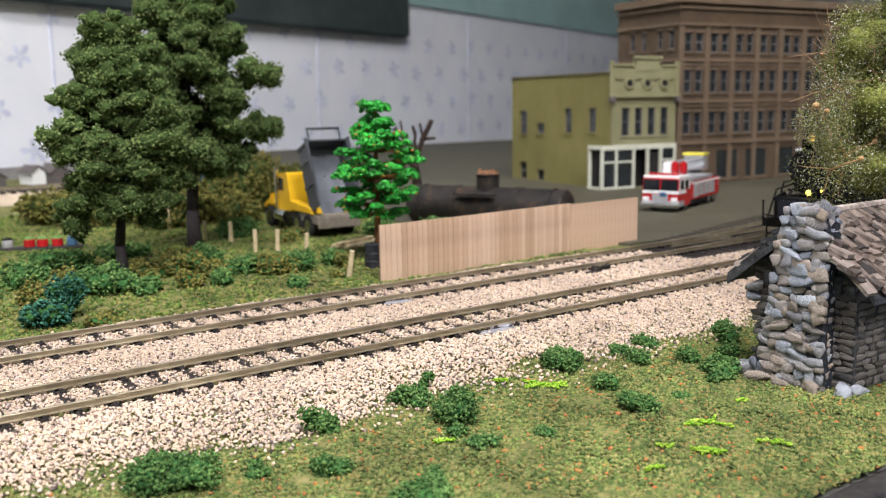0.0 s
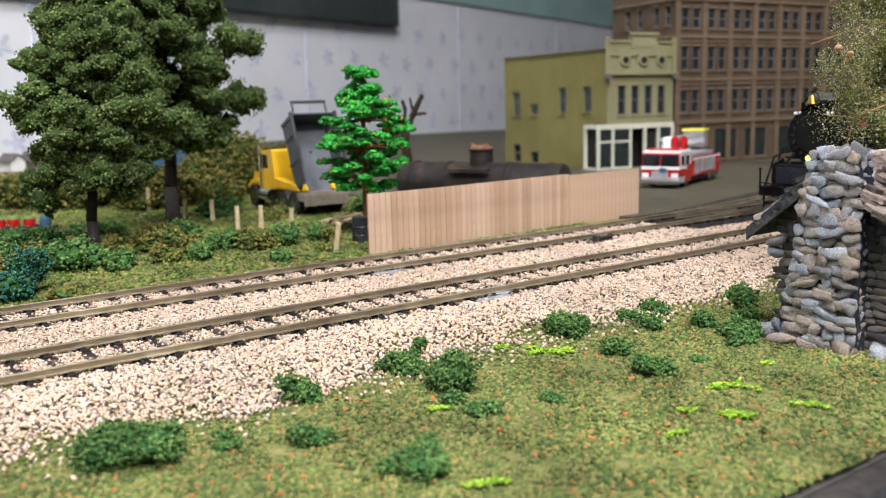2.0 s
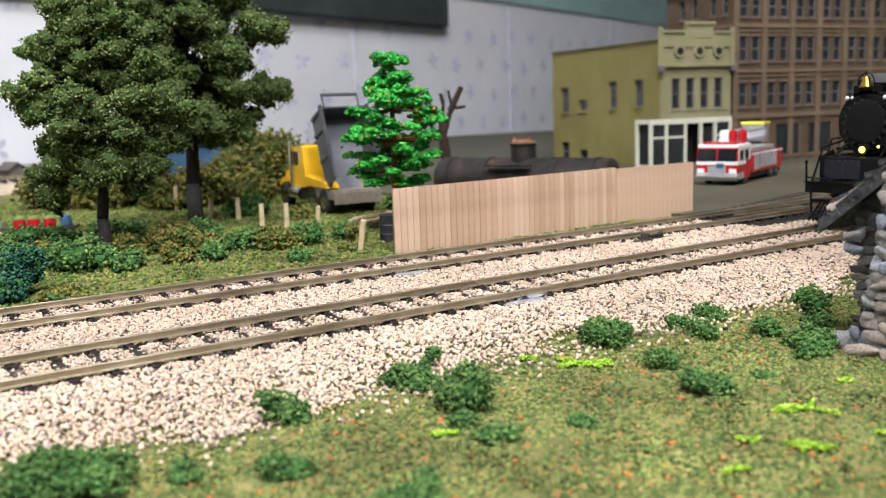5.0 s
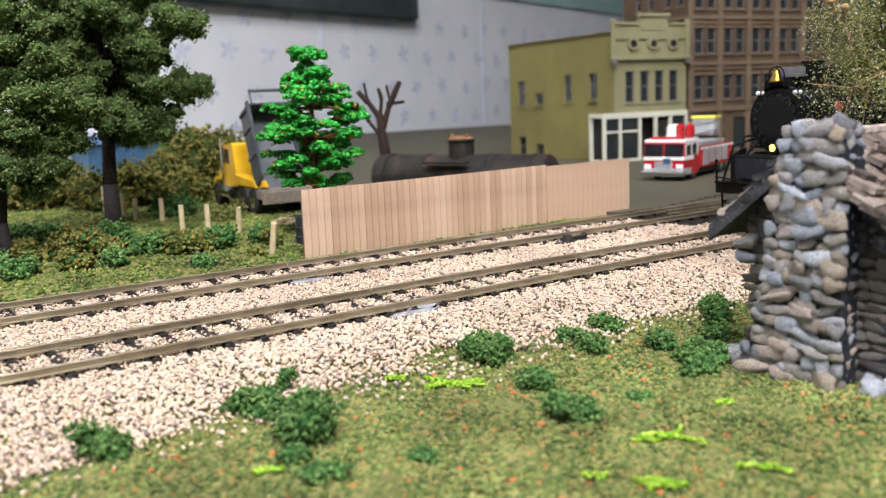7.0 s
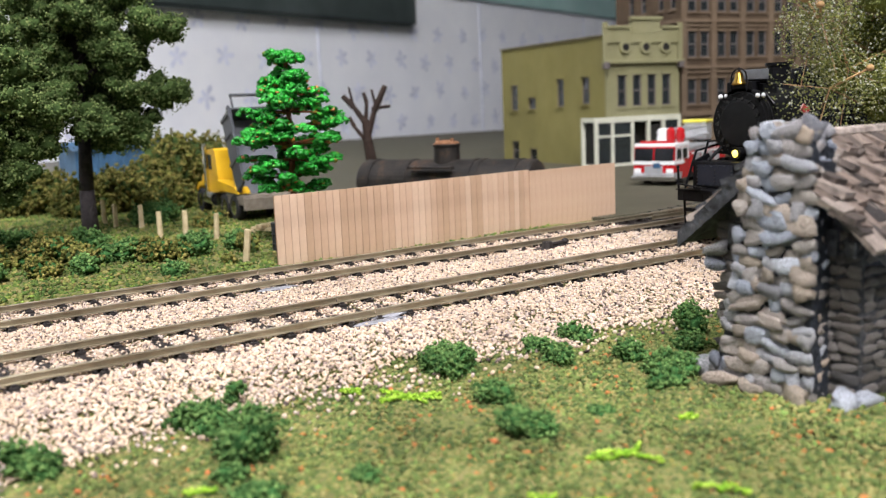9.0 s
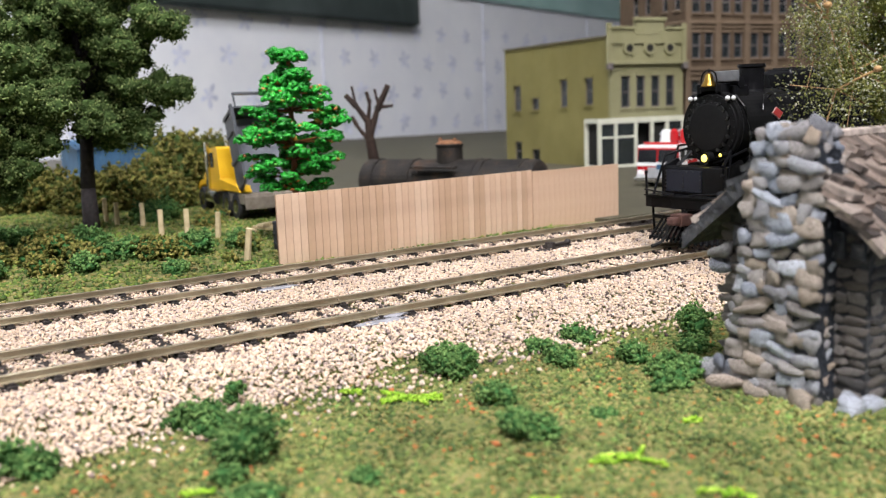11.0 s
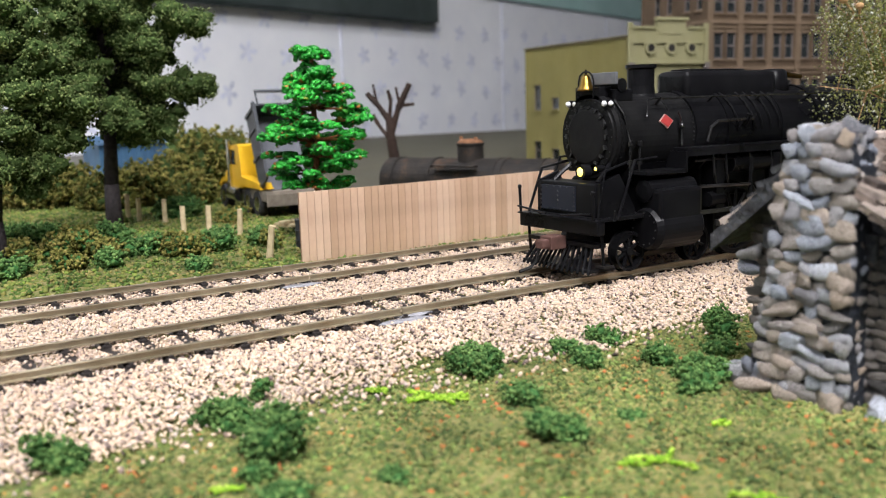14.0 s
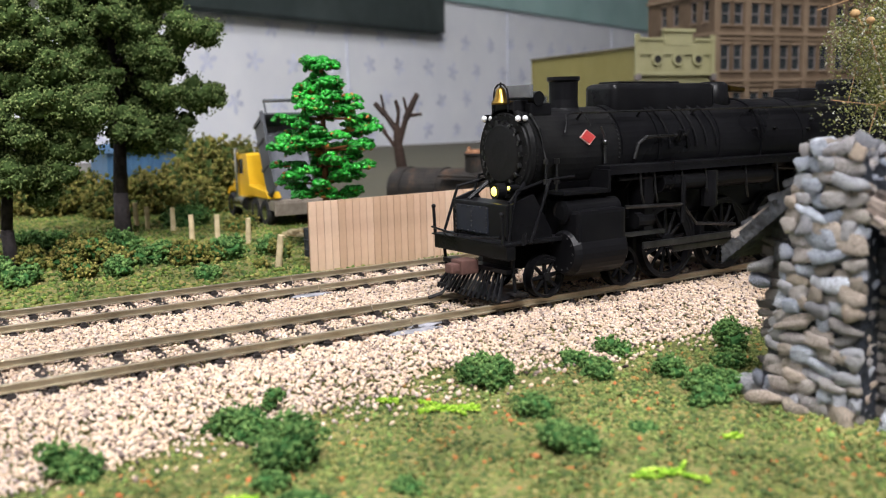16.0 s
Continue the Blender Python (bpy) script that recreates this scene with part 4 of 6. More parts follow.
    part("storefront_post", box(B(), -0.27, -0.21, 0.44, 0.5, 0.06, 0.9), WHITETRIM, th)
    part("storefront_rail", box(B(), -0.26, -0.22, 0.0, 0.44, 0.06, 0.14), WHITETRIM, th)
    # Another near-black block paints the unlit bay behind the corner glass.
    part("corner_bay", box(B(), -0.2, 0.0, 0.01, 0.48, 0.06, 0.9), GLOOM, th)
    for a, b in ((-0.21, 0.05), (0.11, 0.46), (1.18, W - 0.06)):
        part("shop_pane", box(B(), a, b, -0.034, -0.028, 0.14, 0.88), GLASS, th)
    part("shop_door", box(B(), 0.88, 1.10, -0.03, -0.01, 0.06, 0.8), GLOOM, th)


def office_block():
    """Four storeys of brown brick with paired windows."""
    X0, W, D, H, T = 1.60, 6.2, 2.5, 3.98, 0.07
    th = thing("office_block", *SITE, "four-storey brown brick office block with paired sash windows", "building")
    th.matrix_basis = th.matrix_basis @ ROW
    fl = [(2.86, 3.26), (2.02, 2.50), (1.15, 1.62)]
    us = []
    for k in range(9):
        u = X0 + 0.11 + k * 0.665
        us += [(u, u + 0.19), (u + 0.28, u + 0.47)]
    holes = [(a, b, c, d) for a, b in us for c, d in fl]
    ground_holes = [(X0 + 0.2 + k * 0.8, X0 + 0.82 + k * 0.8, 0.16, 0.80) for k in range(7)]
    body = part("front_wall", wall_grid(B(), X0, X0 + W, 0.05, H, holes + ground_holes, T, "x"), BRICKWALL, th)
    vs = [(0.25, 0.45), (0.68, 0.88), (1.32, 1.52), (1.78, 1.98)]
    sh = [(a, b, 2.93, 3.33) for a, b in vs]
    ob = part("side_wall", wall_grid(B(), T, D, 0.05, H, sh, T, "y"), BRICKWALL, th)
    ob.matrix_basis = pose(X0 * S, 0, 0)
    bm = B()
    box(bm, X0 + T, X0 + W, D - T, D, 0.05, H), box(bm, X0 + W - T, X0 + W, T, D - T, 0.05, H)
    part("rear_walls", bm, BRICKWALL, th)
    part("roof", box(B(), X0 + T, X0 + W - T, T, D - T, H - 0.2, H - 0.12), ROOFING, th)
    # Solid near-black filling paints the unlit rooms behind these windows.
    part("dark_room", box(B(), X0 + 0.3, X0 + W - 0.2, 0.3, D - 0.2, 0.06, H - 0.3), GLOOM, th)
    for z, h, o in ((0.92, 0.09, 0.05), (1.80, 0.07, 0.04), (1.72, 0.04, 0.03), (2.66, 0.07, 0.04), (2.58, 0.04, 0.03), (3.40, 0.06, 0.05), (3.86, 0.16, 0.11), (3.74, 0.05, 0.06)):
        bm = B()
        box(bm, X0 - o, X0 + W, -o, 0.0, z, z + h, 0.006), box(bm, X0 - o, X0, 0.0, D, z, z + h, 0.006)
        part("stone_band", bm, BRICKTRIM, th)
    for k in range(10):
        u = X0 - 0.04 + k * 0.665
        part("pilaster", box(B(), u, u + 0.11, -0.03, 0.0, 0.06, 3.4), BRICKTRIM, th)
    for a, b, c, d in holes:
        window(th, a, b, c, d, "x", SASH, 0.0, BRICKTRIM)
    for a, b, c, d in ground_holes:
        window(th, a, b, c, d, "x", BRICKTRIM, 0.0, split=False)
    for a, b, c, d in sh:
        w = window(th, a, b, c, d, "y", SASH, 0.0, BRICKTRIM)
        w.matrix_basis = pose(X0 * S, 0, 0)


shop_building()
office_block()


# ---- stone cabin ----
ROCK = M("grey_tan_fieldstone", [(0.0, (0.118, 0.132, 0.165)), (0.22, (0.266, 0.219, 0.171)), (0.45, (0.313, 0.328, 0.367)), (0.65, (0.337, 0.266, 0.204)), (0.82, (0.219, 0.244, 0.297)), (1.0, (0.470, 0.493, 0.547))], source="object", rough=0.45, bump=0.6, bsize=0.05, vary=0.85, vsize=0.09, spec=0.45)
DARKROCK = M("dark_washed_flat_stone", [(0.0, (0.063, 0.059, 0.059)), (0.5, (0.135, 0.117, 0.104)), (1.0, (0.207, 0.189, 0.180))], source="object", rough=0.5, bump=0.6, bsize=0.05, vary=0.5, vsize=0.12)
MORTAR = M("black_wash_mortar", [(0.3, (0.006, 0.007, 0.011)), (0.6, (0.022, 0.026, 0.034)), (0.8, (0.070, 0.075, 0.090))], size=0.06, rough=0.55, bump=0.9, bsize=0.04, spec=0.4)
LOGWALL = M("dark_stained_logs", [(0.3, (0.014, 0.016, 0.022)), (0.6, (0.055, 0.056, 0.062)), (0.8, (0.16, 0.155, 0.15))], size=0.05, rough=0.55, bump=1.0, bsize=0.04, vary=0.5, vsize=0.12)
SHAKE = M("weathered_roof_shake", [(0.0, (0.038, 0.033, 0.032)), (0.3, (0.128, 0.099, 0.083)), (0.6, (0.230, 0.175, 0.144)), (1.0, (0.319, 0.268, 0.235))], source="object", rough=0.7, bump=0.9, bsize=0.03, vary=0.55, vsize=0.07)


def rock_meshes(material):
    out = []
    for k in range(12):
        bm = B()
        bmesh.ops.create_icosphere(bm, subdivisions=2, radius=1)
        for v in bm.verts:
            p = v.co.copy()
            p = Vector([math.copysign(abs(c) ** 0.62, c) for c in p])
            at = Vector((k * 9.1, 0, 0))
            v.co = p * (0.90 + 0.62 * noise.noise(p * 0.95 + at) + 0.16 * noise.noise(p * 2.6 + at))
        me = bpy.data.meshes.new("stone")
        bm.to_mesh(me)
        bm.free()
        me.transform(Matrix.Scale(S, 4))
        me.shade_smooth()
        me.materials.append(material)
        out.append(me)
    return out


ROCKS, FLATS = rock_meshes(ROCK), rock_meshes(DARKROCK)


def put_stone(parent, x, y, z, sx, sy, sz, turn=0.0, name="stone", tilt=24, kinds=None):
    o = new(name, random.choice(kinds or ROCKS))
    o.parent = parent
    o.matrix_basis = pose(x * S, y * S, z * S, random.uniform(-8, 8), random.uniform(-8, 8), turn) @ Matrix.Rotation(radians(random.uniform(-tilt, tilt)), 4, "X") @ Matrix.Diagonal((sx, sy, sz, 1))
    return o


def cabin():
    th = thing("stone_cabin", 6.15, -2.39, 0.0, label="small ruined fieldstone cabin with end chimney and split-shake roof", category="cabin")
    # walls: gable end at x 0, y from -0.42 to 0.36, and sides running back
    L, y0, y1, eave, ridge = 1.5, -0.44, 0.34, 0.90, 1.23
    bm = prism(B(), [(y0, 0.0), (y1, 0.0), (y1, eave), (-0.04, ridge), (y0, eave)], 0.0, 0.08, "x")
    gable = part("gable_wall", bm, LOGWALL, th)
    sidewall = part("side_wall", box(B(), 0.08, L, y0, y0 + 0.08, 0.0, eave), LOGWALL, th)
    part("side_wall", box(B(), 0.08, L, y1 - 0.08, y1, 0.0, eave), LOGWALL, th)
    part("rear_wall", prism(B(), [(y0, 0.0), (y1, 0.0), (y1, eave), (-0.04, ridge), (y0, eave)], L, L + 0.08, "x"), LOGWALL, th)
    z = 0.03
    while z < 0.84:
        h = random.uniform(0.04, 0.065)
        y = y0
        while y < y1 - 0.03:
            w = random.uniform(0.07, 0.15)
            put_stone(gable, 0.0, y + w / 2, z + h / 2, 0.016, w * 0.53, h * 0.52, name="flat_stone", tilt=5, kinds=FLATS)
            y += w
        x = 0.02
        while x < 1.1:
            w = random.uniform(0.08, 0.17)
            put_stone(sidewall, x + w / 2, y0 + 0.002, z + h / 2, w * 0.53, 0.016, h * 0.52, name="flat_stone", tilt=5, kinds=FLATS)
            x += w
        z += h
    for y in (-0.40, -0.30, 0.18, 0.26):
        part("gable_board", box(B(), -0.045, -0.01, y - 0.035, y + 0.03, 0.72, 0.98 - abs(y + 0.04) * 0.5, 0.008), LOGWALL, th)
    # chimney
    sides = ((0.0, -0.29, 0.30), (0.2, -0.285, 0.24), (0.4, -0.28, 0.185), (0.7, -0.285, 0.13), (1.05, -0.285, 0.10), (1.2, -0.26, 0.05), (1.4, -0.235, 0.035))

    def flank(z):
        """The chimney's two edges at a height."""
        for (za, la, ha), (zb, lb, hb) in zip(sides, sides[1:]):
            if z <= zb:
                f = (z - za) / (zb - za)
                return la + (lb - la) * f, ha + (hb - ha) * f
        return sides[-1][1:]

    outline = [(hi, z) for z, lo, hi in sides] + [(lo, z) for z, lo, hi in reversed(sides)]
    ch = part("chimney", prism(B(), [(y, min(z, 1.31)) for y, z in outline], -0.150, 0.04, "x"), MORTAR, th, "fieldstone chimney, stones set in dark mortar")
    z = 0.0
    while z < 1.30:
        h = random.uniform(0.060, 0.095)
        lo, hi = flank(z + h / 2)
        out = -0.158
        y = lo - 0.02
        while y < hi - 0.03:
            w = min(random.choice((0.07, 0.09, 0.11, 0.14, 0.17)) * random.uniform(0.9, 1.15), hi - y + 0.03)
            put_stone(ch, out + random.uniform(-0.012, 0.012), y + w / 2, z + h / 2 + random.uniform(-0.018, 0.018), 0.030, w * random.uniform(0.48, 0.62), h * random.uniform(0.44, 0.64), tilt=22)
            y += w * 0.86
        x = out + 0.06
        while x < 0.02:
            w = random.uniform(0.07, 0.12)
            put_stone(ch, x + w / 2, lo + 0.035, z + h / 2, w * 0.5, 0.040, h * 0.48)
            put_stone(ch, x + w / 2, hi - 0.035, z + h / 2, w * 0.5, 0.040, h * 0.48)
            x += w
        z += h * 0.80
    # the broken rim round the flue
    for i in range(11):
        a = i * 0.571
        put_stone(ch, -0.05 + 0.07 * math.cos(a), -0.10 + 0.105 * math.sin(a), 1.295 + random.uniform(-0.015, 0.03), 0.055, 0.06, random.uniform(0.04, 0.06), random.uniform(0, 90))
    for x, y, sx, sy, sz in ((-0.12, 0.36, 0.09, 0.1, 0.09), (-0.06, 0.44, 0.07, 0.07, 0.07), (-0.22, 0.20, 0.08, 0.16, 0.06), (-0.21, -0.22, 0.06, 0.12, 0.08), (-0.22, 0.02, 0.06, 0.1, 0.05), (-0.12, -0.42, 0.1, 0.08, 0.07), (0.02, -0.47, 0.12, 0.06, 0.06)):
        put_stone(th, x + 0.03, y, sz * 0.45, sx * 0.75, sy * 0.8, sz * 0.8, random.uniform(-20, 20), "foundation_stone")
    for z in (0.60, 0.68):
        put_stone(th, -0.03, 0.37, z, 0.06, 0.07, 0.04, 0, "corner_stone")
    # roof: two slopes of split shakes
    rise, run = 0.42, 0.50
    a = math.degrees(math.atan2(rise, run))
    for s in (-1, 1):
        bm = prism(B(), [(-0.04, ridge + 0.02), (-0.04 + s * 0.58, ridge + 0.02 - 0.6 * rise / run), (-0.04 + s * 0.58, ridge - 0.02 - 0.6 * rise / run), (-0.04, ridge - 0.02)], -0.10, L + 0.14, "x")
        roof = part("roof_slope", bm, LOGWALL, th)
        for r in range(10):
            d = 0.02 + r * 0.066
            x = (-0.14 if s < 0 else -0.07) + random.uniform(-0.03, 0.03)
            while x < 1.45:
                w = random.uniform(0.045, 0.10)
                if not (s < 0 and 0.28 < x < 0.42 and 4 < r < 7):
                    # On the +y slope most shakes use the dark log material.
                    o = new("shake", shake_mesh(random.randrange(4), s > 0 and random.random() < 0.85))
                    o.parent = roof
                    o.matrix_basis = pose(x * S, (-0.04 + s * d * math.cos(radians(a))) * S, (ridge + 0.035 - d * math.sin(radians(a))) * S, (-a + 10) + random.uniform(-11, 11), random.uniform(-13, 13), (0 if s > 0 else 180) + random.uniform(-20, 20)) @ Matrix.Diagonal((w, random.uniform(0.75, 1.25), 1, 1))
                x += w
        if s > 0:
            part("barge_board", prism(B(), [(-0.04, ridge + 0.045), (-0.04 + s * 0.60, ridge + 0.045 - 0.60 * rise / run), (-0.04 + s * 0.60, ridge - 0.045 - 0.60 * rise / run), (-0.04, ridge - 0.06)], -0.125, -0.10, "x"), LOGWALL, th)
    part("ridge_pole", rod(B(), (-0.12, -0.04, ridge + 0.05), (L + 0.14, -0.04, ridge + 0.05), 0.03, 0.03, 7), SHAKE, th)


SHAKE_MESHES = {}


def shake_mesh(k, dark_shake):
    if (k, dark_shake) not in SHAKE_MESHES:
        bm = box(B(), -0.5, 0.5, -0.02, 0.105 + 0.02 * k, -0.014, 0.018)
        for v in bm.verts:
            v.co.z += 0.008 * noise.noise(Vector((v.co.x * 3, v.co.y * 20, k * 5.0)))
            v.co.y += 0.02 * noise.noise(Vector((v.co.x * 5, k * 7.0, 1)))
        me = bpy.data.meshes.new("shake")
        bm.to_mesh(me)
        bm.free()
        me.transform(Matrix.Diagonal((S, S, S, 1)))
        me.materials.append(LOGWALL if dark_shake else SHAKE)
        SHAKE_MESHES[k, dark_shake] = me
    return SHAKE_MESHES[k, dark_shake]


cabin()

# ---- vehicles and yard things ----
YELLOW = M("yellow_truck_plastic", [(0.3, (0.66, 0.37, 0.008)), (0.7, (0.78, 0.47, 0.015))], size=0.3, rough=0.4, vary=0.1, spec=0.5)
RUBBER = M("black_rubber", [(0.3, (0.010, 0.010, 0.010)), (0.7, (0.025, 0.024, 0.023))], size=0.1, rough=0.75)
STEELTUB = M("slate_grey_tub", [(0.3, (0.028, 0.032, 0.040)), (0.7, (0.055, 0.06, 0.07))], size=0.25, rough=0.42, vary=0.25, vsize=0.4, spec=0.5)
# Tub floor, a paler grey than the tub sides.
TUBFLOOR = M("paler_grey_tub_floor", [(0.3, (0.07, 0.076, 0.088)), (0.7, (0.13, 0.138, 0.155))], size=0.3, rough=0.45, vary=0.2, vsize=0.4)
CHROME = M("chrome", [(0.3, (0.62, 0.61, 0.60)), (0.7, (0.80, 0.79, 0.78))], size=0.1, rough=0.2, metal=1.0, vary=0.1)
BUMPER = M("dusty_grey_brown_chassis", [(0.3, (0.16, 0.13, 0.10)), (0.7, (0.27, 0.235, 0.19))], size=0.08, rough=0.6, bump=0.4, bsize=0.03)
SKYGLASS = M("blue_plastic_window", [(0.3, (0.16, 0.34, 0.52)), (0.7, (0.34, 0.50, 0.62))], size=0.2, rough=0.2, spec=0.6)
RUSTTANK = M("rusty_black_tank", [(0.35, (0.009, 0.008, 0.008)), (0.55, (0.022, 0.018, 0.015)), (0.68, (0.07, 0.038, 0.022)), (0.82, (0.15, 0.09, 0.055))], size=0.22, rough=0.6, bump=0.3, bsize=0.05, vary=0.3, vsize=0.6)
RUST = M("orange_rust", [(0.3, (0.10, 0.045, 0.02)), (0.6, (0.24, 0.115, 0.06)), (0.8, (0.40, 0.25, 0.16))], size=0.07, rough=0.9, bump=0.6)
FIRERED = M("fire_engine_red", [(0.3, (0.36, 0.008, 0.012)), (0.7, (0.48, 0.014, 0.018))], size=0.3, rough=0.25, vary=0.08, spec=0.5, coat=0.4)
WHITEPAINT = M("white_paint", [(0.3, (0.72, 0.72, 0.72)), (0.7, (0.82, 0.82, 0.81))], size=0.3, rough=0.35, vary=0.06)
SILVER = M("silver_plastic", [(0.3, (0.42, 0.43, 0.45)), (0.7, (0.58, 0.59, 0.61))], size=0.15, rough=0.35, metal=0.5, vary=0.15)
BLACKGLASS = M("black_window", [(0.3, (0.008, 0.009, 0.011)), (0.7, (0.02, 0.022, 0.026))], size=0.3, rough=0.1, spec=0.6)
LAMPYELLOW = M("yellow_plastic_lamp", [(0.3, (0.75, 0.65, 0.05)), (0.7, (0.85, 0.78, 0.15))], size=0.1, rough=0.3)
BLUEPAINT = M("blue_corrugated_sheet", [(0.3, (0.033, 0.084, 0.162)), (0.7, (0.060, 0.132, 0.228))], size=0.2, rough=0.5, vary=0.25, vsize=0.5)
DRUMBLACK = M("black_oil_drum", [(0.3, (0.010, 0.011, 0.013)), (0.7, (0.028, 0.030, 0.035))], size=0.1, rough=0.5, vary=0.3, vsize=0.2)


def wheel(parent, x, y, z, r, w, rim=CHROME, axis="y", name="wheel"):
    s = 1 if y > 0 else -1
    t = part(name, lathe(B(), [(-w / 2, r * 0.55), (-w / 2, r * 0.92), (-w * 0.3, r), (w * 0.3, r), (w / 2, r * 0.92), (w / 2, r * 0.55)], 20, axis), RUBBER, parent)
    part("rim", lathe(B(), [(s * w * 0.52, r * 0.15), (s * w * 0.50, r * 0.55), (s * w * 0.3, r * 0.56)], 16, axis), rim, t)
    t.matrix_basis = pose(x * S, y * S, z * S)
    return t


def dump_truck():
    th = thing("dump_truck", 7.16, 6.60, 0.07, 86, "yellow model dump truck with its slate-grey tub raised", "truck")
    part("chassis", box(B(), -0.42, 1.68, -0.2, 0.2, 0.2, 0.30, 0.01), BUMPER, th)
    part("rear_frame", box(B(), -0.45, 0.35, -0.36, 0.36, 0.22, 0.36, 0.02), BUMPER, th, "dusty grey-brown rear frame and bumper")
    part("tail_plate", box(B(), -0.48, -0.45, -0.36, 0.36, 0.16, 0.33, 0.01), BUMPER, th)
    for x in (-0.08, 0.33, 1.50):
        for y in (-0.31, 0.31):
            wheel(th, x, y, 0.18, 0.18, 0.13)
    part("fender", prism(B(), [(-0.3, 0.38), (0.56, 0.38), (0.66, 0.47), (0.62, 0.52), (-0.2, 0.46)], 0.20, 0.38, "y"), YELLOW, th)
    part("fender", prism(B(), [(-0.3, 0.38), (0.56, 0.38), (0.66, 0.47), (0.62, 0.52), (-0.2, 0.46)], -0.38, -0.20, "y"), YELLOW, th)
    part("cab", prism(B(), [(0.62, 0.34), (1.16, 0.34), (1.16, 0.93), (0.80, 0.96), (0.74, 0.93)], -0.34, 0.34, "y"), YELLOW, th, "tall yellow cab")
    part("side_window", box(B(), 0.92, 1.10, 0.335, 0.346, 0.66, 0.87, 0.004), BLACKGLASS, th)
    part("hood", prism(B(), [(1.16, 0.30), (1.80, 0.30), (1.84, 0.40), (1.76, 0.54), (1.16, 0.62)], -0.24, 0.24, "y"), YELLOW, th)
    for y in (-0.34, 0.2):
        part("front_fender", prism(B(), [(1.16, 0.30), (1.24, 0.42), (1.42, 0.47), (1.66, 0.44), (1.80, 0.34), (1.76, 0.30), (1.64, 0.38), (1.38, 0.40), (1.24, 0.30)], y, y + 0.14, "y"), YELLOW, th)
    part("visor_cab", box(B(), 1.17, 1.46, -0.25, 0.25, 0.62, 0.78, 0.03), WHITEPAINT, th)
    part("windscreen", box(B(), 1.20, 1.44, -0.256, 0.256, 0.635, 0.72, 0.01), SKYGLASS, th)
    for y in (-0.37, 0.37):
        part("exhaust_pipe", rod(B(), (1.13, y, 0.25), (1.13, y, 1.02), 0.034, 0.032, 10), CHROME, th)
    part("fuel_tank", rod(B(), (0.78, 0.33, 0.24), (1.2, 0.33, 0.24), 0.10, 0.10, 14), CHROME, th)
    # the raised tub, hinged at the rear
    m = pose(-0.20 * S, 0, 0.33 * S, 0, -66, 0)
    L, W, h, t = 1.12, 0.35, 0.40, 0.025
    tub = part("tub", box(B(), 0, L, -W, W, 0, t), TUBFLOOR, th, "grey tub floor, paler than its sides, raised steeply")
    tub.matrix_basis = m
    for y in (-W, W - t):
        part("tub_side", prism(B(), [(0.0, t), (L, t), (L, h), (0.10, h * 0.9)], y, y + t, "y"), STEELTUB, tub)
    s0 = part("tub_front", box(B(), L - t, L, -W + t, W - t, t, h), STEELTUB, tub)
    for y in (-W - 0.02, W):
        for x in (0.05, 0.42, 0.80, L - 0.06):
            part("tub_rib", box(B(), x, x + 0.045, y, y + 0.02, 0.0, h * 0.92), STEELTUB, tub)
        part("tub_rail", box(B(), 0.06, L + 0.02, y - 0.005, y + 0.03, h * 0.9, h + 0.03), STEELTUB, tub)
    part("cab_shield", box(B(), L + 0.2, L + 0.23, -W * 0.8, W * 0.8, h - 0.1, h - 0.06), STEELTUB, tub)
    for y in (-W * 0.8, W * 0.74):
        part("shield_post", box(B(), L, L + 0.2, y, y + 0.02, h - 0.09, h - 0.07), STEELTUB, tub)
    part("lift_ram", rod(B(), (0.35, 0, 0.3), (0.05, 0, 0.95), 0.05, 0.035, 10), CHROME, th)


dump_truck()


def boards():
    th = thing("lumber_pile", 6.95, 5.15, 0.06, 20, "small pile of pale sawn boards on the turf", "lumber")
    rng = random.Random(3)
    for i in range(9):
        o = part("board", box(B(), -0.36, 0.36, -0.05, 0.05, 0, 0.035, 0.005), POSTWOOD, th)
        o.matrix_basis = pose(rng.uniform(-0.12, 0.12) * S, (rng.uniform(-0.2, 0.2)) * S, (0.005 + 0.036 * (i // 3)) * S, 0, 0, rng.uniform(-25, 25))


boards()
for x, y, a in ((6.10, 3.52, 0), (6.30, 3.40, 40)):
    th = thing("oil_drum", x, y, 0.06, a, "black ribbed oil drum on the turf by the fence", "drum", "oil drums")
    part("body", lathe(B(), [(0, 0.10), (0.0, 0.112), (0.09, 0.108), (0.1, 0.115), (0.11, 0.108), (0.19, 0.108), (0.2, 0.115), (0.21, 0.108), (0.30, 0.108), (0.305, 0.114), (0.315, 0.112), (0.31, 0.1)], 20, "z"), DRUMBLACK, th)


